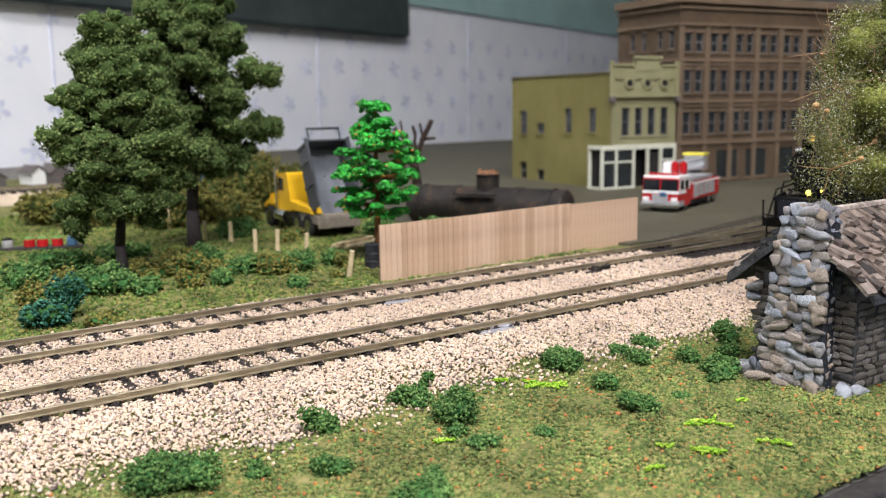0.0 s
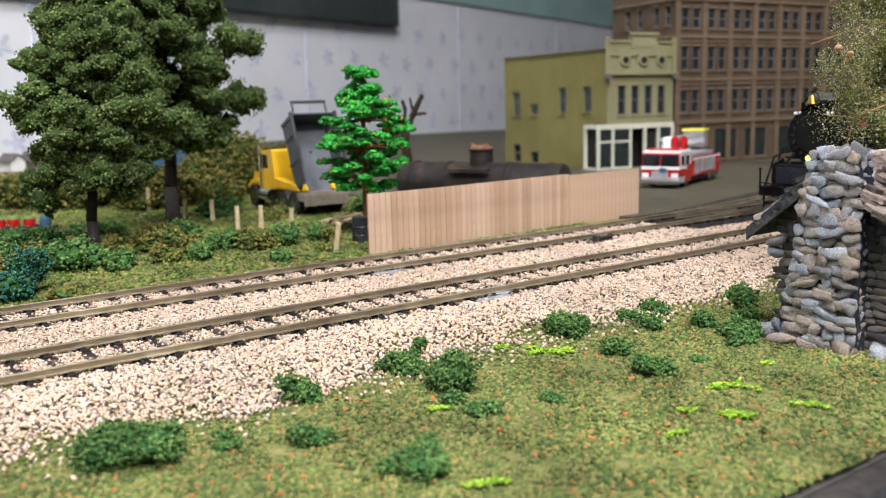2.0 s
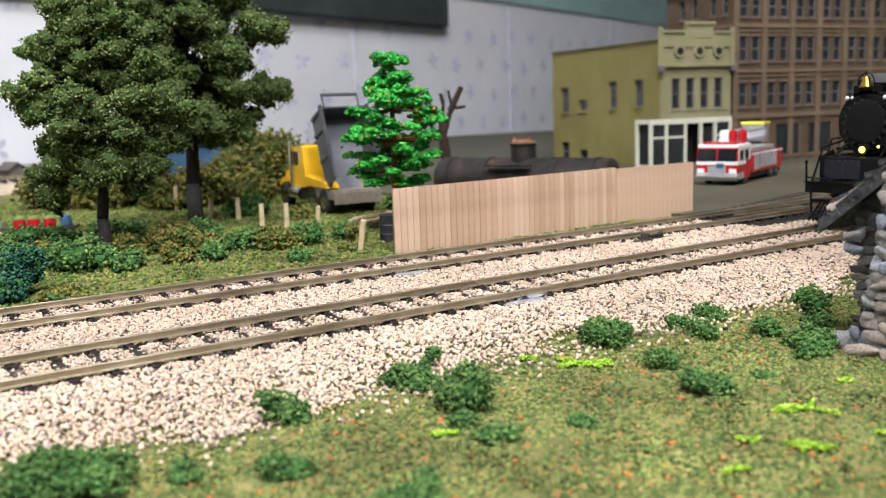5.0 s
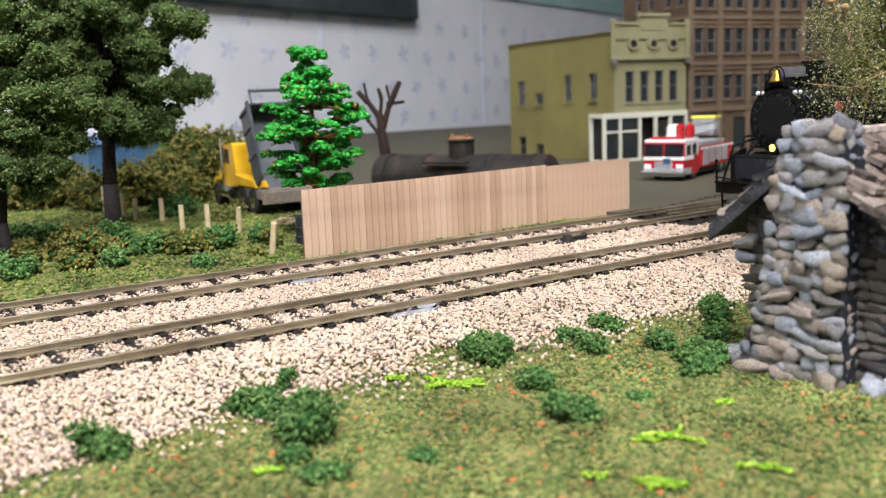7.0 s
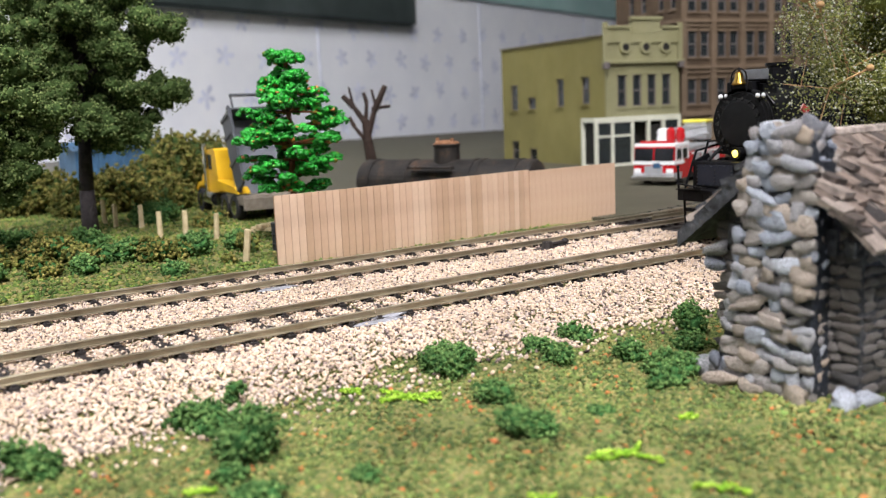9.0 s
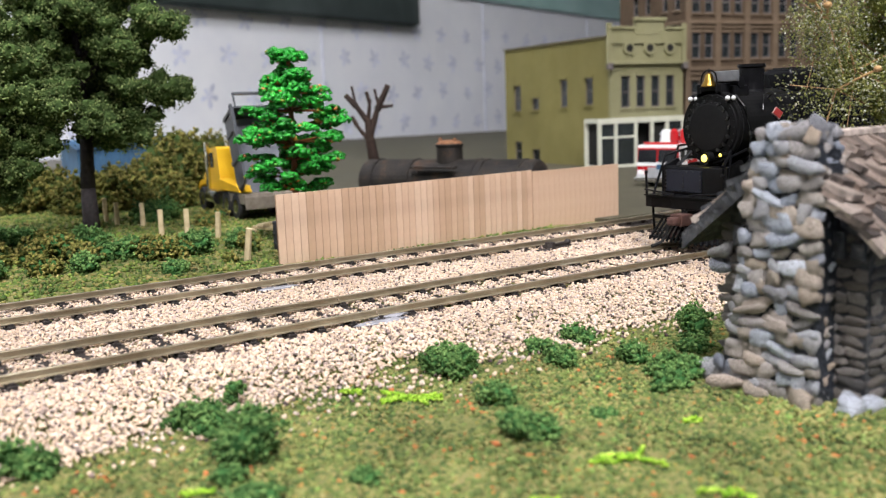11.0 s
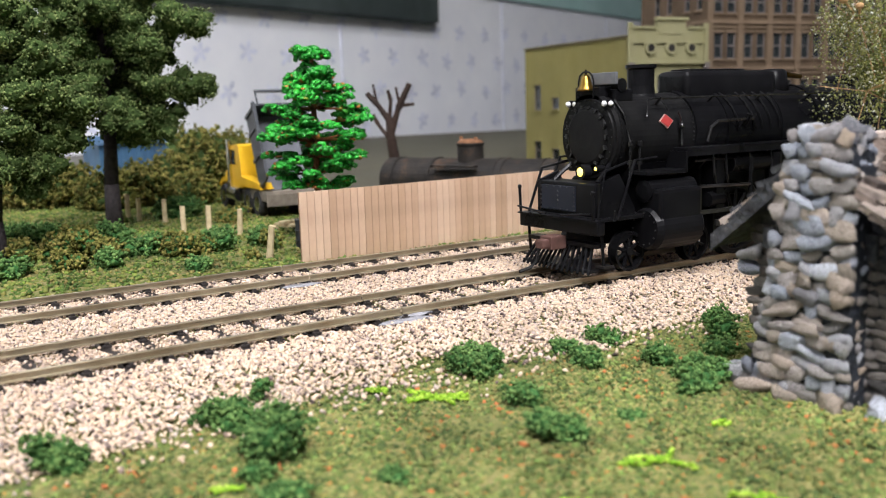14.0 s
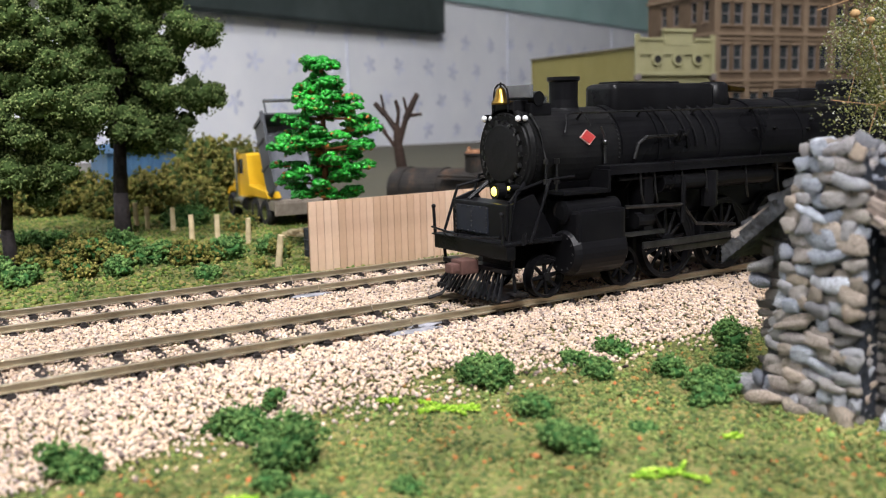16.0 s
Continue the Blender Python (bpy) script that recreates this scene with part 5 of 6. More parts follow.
def tank():
    a = math.degrees(math.atan2(4.05 - 6.65, 10.08 - 8.97))
    th = thing("scrap_tank", 9.62, 5.54, 0.07, a, "scrapped rusty black railway tank body lying in the yard", "tank")
    L, r, zc = 1.42, 0.33, 0.34
    part("shell", lathe(B(), [(-L - 0.07, 0.02), (-L - 0.05, 0.2), (-L, 0.31), (-L + 0.03, r), (L - 0.03, r), (L, 0.31), (L + 0.05, 0.2), (L + 0.07, 0.02)], 36, "x", (0, 0, zc)), RUSTTANK, th, smooth=False)
    for x in (-1.2, -0.55, 0.5, 0.62, 1.2):
        part("strap", lathe(B(), [(x - 0.02, r), (x - 0.02, r + 0.012), (x + 0.02, r + 0.012), (x + 0.02, r)], 36, "x", (0, 0, zc)), RUSTTANK, th)
    part("dome", lathe(B(), [(0.6, 0.19), (0.84, 0.185), (0.86, 0.2), (0.885, 0.2), (0.9, 0.16), (0.93, 0.1), (0.935, 0.02)], 24, "z", (0, 0, 0)), RUSTTANK, th)
    part("dome_lid", lathe(B(), [(0.888, 0.19), (0.915, 0.17), (0.94, 0.10), (0.945, 0.01)], 20, "z"), RUST, th, "orange rusted dome lid")
    for y in (-0.42, 0.32):
        part("walkway", box(B(), -0.42, 0.30, y, y + 0.12, 0.56, 0.59, 0.005), RUSTTANK, th)
    for x in (-0.9, 0.9):
        part("saddle", box(B(), x - 0.12, x + 0.12, -0.3, 0.3, -0.02, 0.14, 0.02), RUST, th)
    part("valve", rod(B(), (-0.12, -0.05, 0.93), (-0.12, -0.05, 0.98), 0.03, 0.025, 8), RUST, th)
    part("valve", rod(B(), (0.12, -0.05, 0.93), (0.12, -0.05, 0.97), 0.03, 0.025, 8), RUST, th)


tank()


def fire_truck():
    th = thing("fire_truck", 13.12, 4.86, 0.1, 199, "red and white model ladder fire truck with rescue platform", "fire truck")
    w = 0.34
    part("chassis", box(B(), -2.3, -0.03, -0.3, 0.3, 0.08, 0.16), RUBBER, th)
    part("cab", prism(B(), [(-0.62, 0.1), (0, 0.1), (0.0, 0.36), (-0.03, 0.60), (-0.06, 0.64), (-0.62, 0.64)], -w, w, "y"), FIRERED, th, "red cab with white roof band")
    part("cab_roof", box(B(), -0.63, -0.04, -w - 0.004, w + 0.004, 0.59, 0.66, 0.015), WHITEPAINT, th)
    part("white_band", box(B(), -0.4, 0.008, -w - 0.006, w + 0.006, 0.33, 0.39, 0.004), WHITEPAINT, th)
    for y in (-0.325, 0.015):
        part("windscreen", prism(B(), [(0.008, 0.385), (-0.018, 0.59), (-0.04, 0.59), (-0.012, 0.385)], y, y + 0.31, "y"), BLACKGLASS, th)
    for y in (-w - 0.008, w + 0.004):
        part("side_window", box(B(), -0.28, -0.10, y, y + 0.004, 0.41, 0.57), BLACKGLASS, th)
        part("side_window", box(B(), -0.52, -0.34, y, y + 0.004, 0.41, 0.57), BLACKGLASS, th)
    part("grille", box(B(), 0.0, 0.02, -0.15, 0.15, 0.17, 0.31, 0.005), SILVER, th)
    part("lower_apron", box(B(), -0.3, 0.012, -w - 0.005, w + 0.005, 0.10, 0.20, 0.004), SILVER, th)
    part("window_band", box(B(), -0.61, -0.06, -w - 0.003, w + 0.003, 0.40, 0.585, 0.004), WHITEPAINT, th)
    part("badge", box(B(), 0.012, 0.026, 0.0, 0.12, 0.28, 0.36), BLUEPAINT, th, "blue badge plate")
    for y in (-0.27, 0.27):
        part("headlight", box(B(), 0.0, 0.02, y - 0.06, y + 0.06, 0.20, 0.27, 0.01), WHITEPAINT, th, "pale headlight pair")
    part("front_bumper", box(B(), -0.02, 0.09, -w - 0.02, w + 0.02, 0.08, 0.16, 0.02), CHROME, th)
    part("body", box(B(), -2.3, -0.66, -w, w, 0.16, 0.50, 0.015), FIRERED, th)
    part("body_top", box(B(), -1.9, -0.66, -w + 0.02, w - 0.02, 0.50, 0.58, 0.015), SILVER, th)
    for k, x in enumerate((-0.95, -1.25, -1.55, -1.85)):
        for y in (-w - 0.006, w):
            part("locker_shutter", box(B(), x - 0.13, x + 0.12, y, y + 0.006, 0.22 if k else 0.2, 0.45), SILVER, th)
    for y in (-w - 0.008, w + 0.001):
        part("white_stripe", box(B(), -2.28, -0.7, y, y + 0.007, 0.455, 0.485), WHITEPAINT, th)
    for x in (-0.42, -1.72, -2.0):
        for y in (-0.28, 0.28):
            wheel(th, x, y, 0.13, 0.13, 0.11)
    part("light_bar", box(B(), -0.22, -0.12, -0.28, 0.28, 0.66, 0.70, 0.01), FIRERED, th)
    for y in (0.10, 0.26):
        part("beacon", lathe(B(), [(0.66, 0.05), (0.72, 0.075), (0.86, 0.07), (0.90, 0.02)], 14, "z", (-0.45, y, 0)), FIRERED, th, "large red beacon drum")
    part("turntable", box(B(), -1.0, -0.7, -0.2, 0.2, 0.5, 0.66, 0.02), SILVER, th)
    ladder = B()
    for y in (-0.16, 0.13):
        for z in (0.70, 0.84):
            rod(ladder, (-0.5, y, z - 0.02), (-2.05, y, z + 0.03), 0.018, 0.018, 6)
        for k in range(12):
            rod(ladder, (-0.5 - k * 0.13, y, 0.68), (-0.56 - k * 0.13, y, 0.86), 0.011, 0.011, 5)
    for k in range(14):
        rod(ladder, (-0.52 - k * 0.11, -0.16, 0.71), (-0.52 - k * 0.11, 0.13, 0.71), 0.011, 0.011, 5)
    part("ladder", ladder, SILVER, th, "silver lattice ladder boom")
    part("boom_head", box(B(), -0.72, -0.50, -0.14, 0.02, 0.66, 0.88, 0.02), WHITEPAINT, th)
    part("platform_basket", box(B(), -2.28, -2.0, -0.3, 0.1, 0.62, 0.92, 0.02), SILVER, th)
    part("platform_rail", box(B(), -2.3, -1.98, -0.32, 0.12, 0.92, 0.97, 0.012), LAMPYELLOW, th)


fire_truck()


def drum_tray():
    th = thing("parts_tray", 3.15, 8.1, 0.06, -25, "long dark tray holding grey, red and blue toy drums", "tray")
    part("tray_bed", box(B(), -1.5, 0.62, -0.13, 0.13, 0, 0.05, 0.01), TIE, th)
    for x, m, cap in ((-1.2, SILVER, GLOOM), (-0.95, SILVER, GLOOM), (-0.7, SILVER, GLOOM), (-0.42, SILVER, GLOOM), (-0.12, FIRERED, BUSH), (0.06, FIRERED, BUSH), (0.27, FIRERED, BUSH), (0.48, BLUEPAINT, BLUEPAINT)):
        d = part("drum", lathe(B(), [(0.05, 0.07), (0.06, 0.08), (0.15, 0.08), (0.165, 0.065)], 14, "z", (x, 0, 0)), m, th)
        part("lid", lathe(B(), [(0.166, 0.075), (0.19, 0.065), (0.2, 0.02)], 14, "z", (x, 0, 0)), cap, d)


drum_tray()


def blue_shed():
    th = thing("blue_shed", 7.75, 14.6, 0.06, 8, "long low blue corrugated metal shed behind the hedge", "shed")
    bm = box(B(), -1.2, 1.1, 0, 0.9, 0, 0.84)
    part("shell", bm, BLUEPAINT, th)
    for k in range(23):
        part("corrugation", box(B(), -1.2 + k * 0.1, -1.15 + k * 0.1, -0.02, 0.0, 0.0, 0.82), BLUEPAINT, th)
    part("roof", prism(B(), [(-0.08, 0.82), (0.45, 1.0), (0.98, 0.82), (0.45, 0.94)], -1.26, 1.16, "x"), BLUEPAINT, th)


blue_shed()
# the far line at the back of the layout
rear = B()
prism(rear, [(14.9, 0.03), (15.9, 0.22), (17.6, 0.22), (18.4, 0.03)], -16, 7.4, "x")
tagged(part("far_embankment", rear, FARSTONES), "tan ballast embankment of the rear line", "embankment", kind="structure")
rear_track = thing("railway_track", 0, 16.7, 0.17, label="brown rails of the rear line on its embankment", category="track", kind="structure")
for s in (-0.275, 0.275):
    part("rail", rail_mesh(B(), -14, 7.2, s, 0.18), RAIL, rear_track)
for i in range(-20, 32):
    t = new("tie", TIE_MESH)
    t.parent = rear_track
    t.matrix_basis = pose(i * 0.225 * S, 0, 0)
for x, y, w, h, wallm in ((4.9, 20.2, 0.2, 0.3, SASH), (6.0, 20.6, 0.2, 0.36, WHITEPAINT), (6.5, 20.4, 0.22, 0.38, SASH), (4.3, 21.2, 0.25, 0.26, SASH)):
    th = thing("small_house", x, y, 0.03, 15, "tiny blurred grey trackside house", "house", "trackside houses")
    part("shell", prism(B(), [(-w, 0), (w, 0), (w, h), (0, h * 1.45), (-w, h)], 0, 0.7, "y"), wallm, th)
    part("roof", prism(B(), [(-w - 0.06, h - 0.02), (0, h * 1.5), (w + 0.06, h - 0.02), (0, h * 1.6)], -0.06, 0.76, "y"), SASH, th)

# ---- steam locomotive ----
ENGINE = M("satin_black_engine", [(0.3, (0.004, 0.004, 0.005)), (0.7, (0.009, 0.009, 0.010))], size=0.3, rough=0.30, vary=0.25, vsize=0.5, spec=0.10)
SMOKEBOX = M("graphite_smokebox", [(0.3, (0.007, 0.007, 0.008)), (0.7, (0.014, 0.014, 0.014))], size=0.2, rough=0.40, bump=0.1, spec=0.07)
BLUEBLACK = M("blue_black_plate", [(0.3, (0.008, 0.010, 0.018)), (0.7, (0.014, 0.017, 0.028))], size=0.2, rough=0.35, spec=0.3)
RODSTEEL = M("dull_rod_steel", [(0.3, (0.039, 0.039, 0.040)), (0.7, (0.088, 0.088, 0.091))], size=0.1, rough=0.3, metal=0.85)
BRASS = M("polished_brass", [(0.3, (0.24, 0.14, 0.025)), (0.7, (0.36, 0.22, 0.05))], size=0.1, rough=0.3, metal=1.0)
EMBLEM = M("red_emblem", [(0.3, (0.30, 0.025, 0.025)), (0.7, (0.38, 0.045, 0.04))], size=0.05, rough=0.5)
EMBLEMEDGE = M("pale_emblem_edge", [(0.3, (0.38, 0.22, 0.20)), (0.7, (0.45, 0.28, 0.26))], size=0.05, rough=0.5)
LENS = M("white_marker_lens", [(0.3, (0.75, 0.76, 0.78)), (0.7, (0.85, 0.86, 0.88))], size=0.05, rough=0.12, spec=0.6)
HEADLAMP = M("lit_yellow_lamp", [(0.3, (0.8, 0.7, 0.2)), (0.7, (0.9, 0.8, 0.3))], size=0.05, rough=0.2, glow=((1.0, 0.80, 0.10), 2.5))
COUPLER = M("red_brown_coupler", [(0.3, (0.07, 0.035, 0.028)), (0.7, (0.12, 0.06, 0.05))], size=0.08, rough=0.7)
ZC, RB = 1.19, 0.315
DRIVERS = (1.36, 2.02, 2.68, 3.34)
RD, RL = 0.30, 0.155


def rivets(bm, pts, r=0.009):
    for p in pts:
        bmesh.ops.create_icosphere(bm, subdivisions=1, radius=r, matrix=Matrix.Translation(p))
    return bm


def ring_points(x, r, a0, a1, n):
    return [(x, -r * math.sin(radians(a0 + (a1 - a0) * k / (n - 1))), ZC + r * math.cos(radians(a0 + (a1 - a0) * k / (n - 1)))) for k in range(n)]


def engine_wheel(parent, x, y, r, spokes):
    s = -1 if y < 0 else 1
    bm = lathe(B(), [(-0.03, r * 0.86), (-0.03, r * 0.99), (0.03, r * 0.99), (0.03, r * 0.86)], 32, "y", ring=True)
    lathe(bm, [(-0.035, r * 0.2), (0.035, r * 0.2)], 12, "y")
    w = part("wheel", bm, ENGINE, parent)
    spoke = part("spoke", rod(B(), (r * 0.15, 0, 0), (r * 0.9, 0, 0), 0.018, 0.014, 5), ENGINE, w)
    for k in range(1, spokes):
        o = new("spoke", spoke.data)
        o.parent = w
        o.matrix_basis = pose(0, 0, 0, 0, 360 * k / spokes, 0)
    part("counterweight", prism(B(), [(math.cos(a) * r * 0.85, math.sin(a) * r * 0.85) for a in [4.0 + k * 0.2 for k in range(8)]], -0.028, 0.028, "y"), ENGINE, w)
    part("tyre", lathe(B(), [(s * 0.025, r * 0.93), (s * 0.034, r * 0.94), (s * 0.034, r), (-s * 0.03, r), (-s * 0.045, r * 1.06), (-s * 0.05, r * 0.95)], 36, "y", ring=True), ENGINE, w)
    w.matrix_basis = pose(x * S, y * S, (0.18 + r) * S)
    return w


def locomotive():
    th = thing("steam_locomotive", 10.55, 0.275, 0.0, label="satin black model steam locomotive with brass bell and lit lamps", category="locomotive")
    # boiler with its front
    part("smokebox", lathe(B(), [(0.0, RB * 0.9), (0.0, RB), (0.03, RB + 0.012), (0.06, RB), (0.86, RB)], 48, "x", (0, 0, ZC)), SMOKEBOX, th)
    part("boiler", lathe(B(), [(0.861, RB + 0.015), (1.9, RB + 0.02), (2.6, RB + 0.04), (4.3, RB + 0.05)], 48, "x", (0, 0, ZC)), ENGINE, th)
    for x in (1.25, 1.95, 2.45, 3.0, 3.6):
        r = RB + 0.03 + (0.02 if x > 2.3 else 0)
        part("boiler_band", lathe(B(), [(x - 0.02, r - 0.01), (x - 0.02, r), (x + 0.02, r), (x + 0.02, r - 0.01)], 48, "x", (0, 0, ZC)), ENGINE, th)
    front = part("smokebox_door", lathe(B(), [(0.0, RB * 0.92), (-0.012, RB * 0.9), (-0.014, RB * 0.72), (-0.03, RB * 0.70), (-0.042, RB * 0.62), (-0.05, RB * 0.3), (-0.052, 0.01)], 48, "x", (0, 0, ZC)), SMOKEBOX, th)
    dogs = B()
    for k in range(18):
        a = 2 * math.pi * k / 18
        c = (-0.03, math.cos(a) * RB * 0.71, ZC + math.sin(a) * RB * 0.71)
        box(dogs, -0.014, 0.014, -0.017, 0.017, -0.010, 0.010, 0, Matrix.Translation(c) @ Matrix.Rotation(-a + math.pi / 2, 4, "X"))
    rivets(dogs, [(-0.012, math.cos(2 * math.pi * k / 30) * RB * 0.85, ZC + math.sin(2 * math.pi * k / 30) * RB * 0.85) for k in range(30)], 0.007)
    part("door_bolt", dogs, RODSTEEL, front, kind="stuff")
    bm = B()
    rivets(bm, ring_points(0.60, RB, 20, 55, 10) + ring_points(0.84, RB, -50, 100, 26) + ring_points(0.05, RB, -80, 120, 36) + [(0.61 + 0.03 * k, -RB * 0.55, ZC + RB * 0.84) for k in range(7)])
    part("rivet_rows", bm, RODSTEEL, th, kind="stuff")
    # stack, domes, bell and lamps
    part("funnel", lathe(B(), [(1.46, 0.15), (1.50, 0.115), (1.56, 0.108), (1.69, 0.11), (1.70, 0.125), (1.725, 0.125), (1.725, 0.09), (1.66, 0.085)], 28, "z", (0.56, 0, 0)), ENGINE, th)
    part("feedwater_heater", rod(B(), (0.17, -0.19, 1.57), (0.17, 0.19, 1.57), 0.05, 0.05, 24), ENGINE, th)
    part("heater_bracket", box(B(), 0.10, 0.30, -0.18, 0.18, 1.44, 1.54, 0.02), ENGINE, th)
    part("heater_plate", box(B(), 0.05, 0.08, -0.24, 0.04, 1.575, 1.665, 0.006), BUMPERGREY, th, "grey number board")
    part("number_board_bracket", box(B(), 0.0, 0.18, -0.12, 0.16, 1.40, 1.56, 0.01), ENGINE, th)
    bell = part("bell", lathe(B(), [(0.0, 0.072), (0.014, 0.066), (0.05, 0.046), (0.10, 0.034), (0.12, 0.012)], 20, "z", (-0.03, 0.0, 1.535)), BRASS, th, "polished brass bell", smooth=True)
    part("bell_yoke", pipe(B(), [(-0.03, 0.085, 1.48), (-0.03, 0.085, 1.60), (-0.03, 0.07, 1.645), (-0.03, 0.035, 1.67), (-0.03, 0.0, 1.675), (-0.03, -0.035, 1.67), (-0.03, -0.07, 1.645), (-0.03, -0.085, 1.60), (-0.03, -0.085, 1.48)], 0.007), ENGINE, bell)
    part("bell_hanger", rod(B(), (-0.03, 0.0, 1.645), (-0.03, 0.0, 1.69), 0.008, 0.006, 6), ENGINE, bell)
    for y in (-0.21, 0.20):
        lamp = part("marker_lamp", box(B(), -0.03, 0.04, y - 0.022, y + 0.022, 1.405, 1.465, 0.01), ENGINE, th)
        part("lens", ball(B(), (-0.036, y, 1.435), 0.023, 2), LENS, lamp, "white marker lens", smooth=True)
        part("lens", ball(B(), (0.005, y - 0.028, 1.435), 0.022, 2), LENS, lamp, "white marker lens", smooth=True)
    part("sand_dome", box(B(), 0.92, 2.06, -0.17, 0.17, 1.42, 1.675, 0.05), ENGINE, th, smooth=True)
    part("dome_top", box(B(), 1.02, 1.7, -0.11, 0.11, 1.67, 1.69, 0.008), ENGINE, th)
    part("steam_dome", lathe(B(), [(1.45, 0.17), (1.58, 0.135), (1.66, 0.125), (1.685, 0.10), (1.69, 0.02)], 24, "z", (2.22, 0, 0)), ENGINE, th, smooth=True)
    part("safety_valve", rod(B(), (2.36, -0.05, 1.635), (2.56, -0.05, 1.62), 0.026, 0.02, 10), BRASS, th, "brass whistle and valve")
    part("turret", box(B(), 3.2, 3.5, -0.14, 0.14, 1.50, 1.63, 0.03), ENGINE, th)
    # handrails and pipes
    bm = pipe(B(), [(0.30, -RB - 0.01, 1.33), (0.34, -RB + 0.02, 1.45), (0.42, -0.27, 1.465), (4.2, -0.29, 1.475)], 0.009)
    for x in (0.5, 1.1, 1.7, 2.4, 3.1, 3.8):
        rod(bm, (x, -0.22, 1.42), (x, -0.285, 1.475), 0.010, 0.008, 5)
    part("handrail", bm, RODSTEEL, th)
    for x in (1.5, 1.6, 1.72, 1.84, 1.30):
        pts = [(x + 0.05 * k / 6, -(RB + 0.03) * math.sin(radians(25 + 11 * k)), ZC + (RB + 0.03) * math.cos(radians(25 + 11 * k))) for k in range(7)]
        part("sand_pipe", pipe(B(), pts, 0.010), ENGINE, th)
    part("injector_pipe", pipe(B(), [(0.95, -0.36, 1.12), (0.98, -0.37, 1.23), (1.06, -0.375, 1.275), (1.5, -0.37, 1.28), (1.56, -0.34, 1.31)], 0.014), RODSTEEL, th)
    part("check_valve", rod(B(), (1.42, -0.35, 1.24), (1.42, -0.39, 1.32), 0.026, 0.02, 8), ENGINE, th)
    part("valve_rod", pipe(B(), [(0.66, -0.355, 1.10), (0.66, -0.345, 1.30), (0.64, -0.33, 1.36)], 0.010), RODSTEEL, th)
    part("valve_body", ball(B(), (0.66, -0.35, 1.25), 0.025, 2), RODSTEEL, th)
    for x0, zt in ((0.10, 1.36), (0.2, 1.1)):
        p = part("drop_pipe", pipe(B(), [(x0, -0.345, 0.9), (x0, -0.35, 1.15), (x0 - 0.02, -0.30, zt), (x0 - 0.02, -0.2, zt + 0.1)], 0.012), RODSTEEL, th)
        for z in (0.98, 1.12):
            part("pipe_union", rod(B(), (x0, -0.348, z), (x0, -0.348, z + 0.035), 0.022, 0.022, 8), RODSTEEL, p)
    for x0 in (0.9, 1.05, 1.35, 1.62, 2.1, 2.5, 2.9):
        part("board_bracket", prism(B(), [(-0.44, 1.03), (-0.30, 1.03), (-0.30, 0.9)], x0, x0 + 0.025, "x"), ENGINE, th)
        part("under_pipe", pipe(B(), [(x0 + 0.05, -0.42, 1.03), (x0 + 0.06, -0.43, 0.86), (x0 + 0.12, -0.40, 0.76)], 0.010), RODSTEEL, th)
    for x0, z0 in ((2.6, 1.30), (3.05, 1.28), (3.1, 1.36), (2.35, 1.30)):
        part("washout_plug", rod(B(), (x0, -0.345, z0), (x0, -0.375, z0), 0.016, 0.012, 8), RODSTEEL, th)
    part("feed_pipe", pipe(B(), [(0.75, -0.40, 0.98), (2.4, -0.40, 0.99), (3.4, -0.40, 0.92)], 0.014), ENGINE, th)
    part("air_pump", rod(B(), (1.75, -0.39, 0.72), (1.75, -0.39, 1.0), 0.07, 0.07, 14), ENGINE, th)
    part("brake_cylinder", rod(B(), (0.95, -0.36, 0.66), (1.12, -0.36, 0.66), 0.06, 0.06, 12), ENGINE, th)
    emblem = B()
    ca = radians(72)
    cy, cz = -(RB + 0.006) * math.sin(ca), ZC + (RB + 0.006) * math.cos(ca)
    m = Matrix.Translation((0.53 * 1, cy, cz)) @ Matrix.Rotation(-radians(18), 4, "X")
    e2 = B()
    prism(e2, [(-0.078, 0), (0, -0.058), (0.078, 0), (0, 0.058)], -0.006, 0.006, "y"), bmesh.ops.transform(e2, matrix=m, verts=e2.verts)
    plate = part("emblem_plate", e2, EMBLEMEDGE, th, "pale-edged red diamond emblem")
    prism(emblem, [(-0.068, 0), (0, -0.050), (0.068, 0), (0, 0.050)], -0.010, 0.004, "y"), bmesh.ops.transform(emblem, matrix=m, verts=emblem.verts)
    part("emblem", emblem, EMBLEM, plate)
    # running boards, frame, cylinders
    for s in (-1, 1):
        y0, y1 = sorted((s * 0.24, s * 0.45))
        part("running_board", box(B(), 0.62, 4.25, y0, y1, 1.055, 1.085, 0.006), ENGINE, th)
        part("board_valance", box(B(), 0.62, 4.25, s * 0.44 - 0.008, s * 0.44 + 0.008, 1.02, 1.06), ENGINE, th)
        part("front_step_plate", box(B(), 0.18, 0.62, y0, y1, 0.90, 0.93, 0.006), ENGINE, th)
        part("step_riser", box(B(), 0.60, 0.625, y0, y1, 0.90, 1.06), ENGINE, th)
        part("air_tank", rod(B(), (1.2, s * 0.36, 0.93), (2.5, s * 0.36, 0.93), 0.075, 0.075, 18), ENGINE, th)
        cyl = part("cylinder", lathe(B(), [(0.20, 0.05), (0.20, 0.14), (0.225, 0.155), (0.25, 0.17), (0.68, 0.17), (0.70, 0.155), (0.72, 0.13), (0.72, 0.05)], 28, "x", (0, s * 0.40, 0.50)), ENGINE, th)
        part("valve_chest", lathe(B(), [(0.20, 0.05), (0.21, 0.085), (0.72, 0.085), (0.73, 0.05)], 20, "x", (0, s * 0.38, 0.78)), ENGINE, cyl)
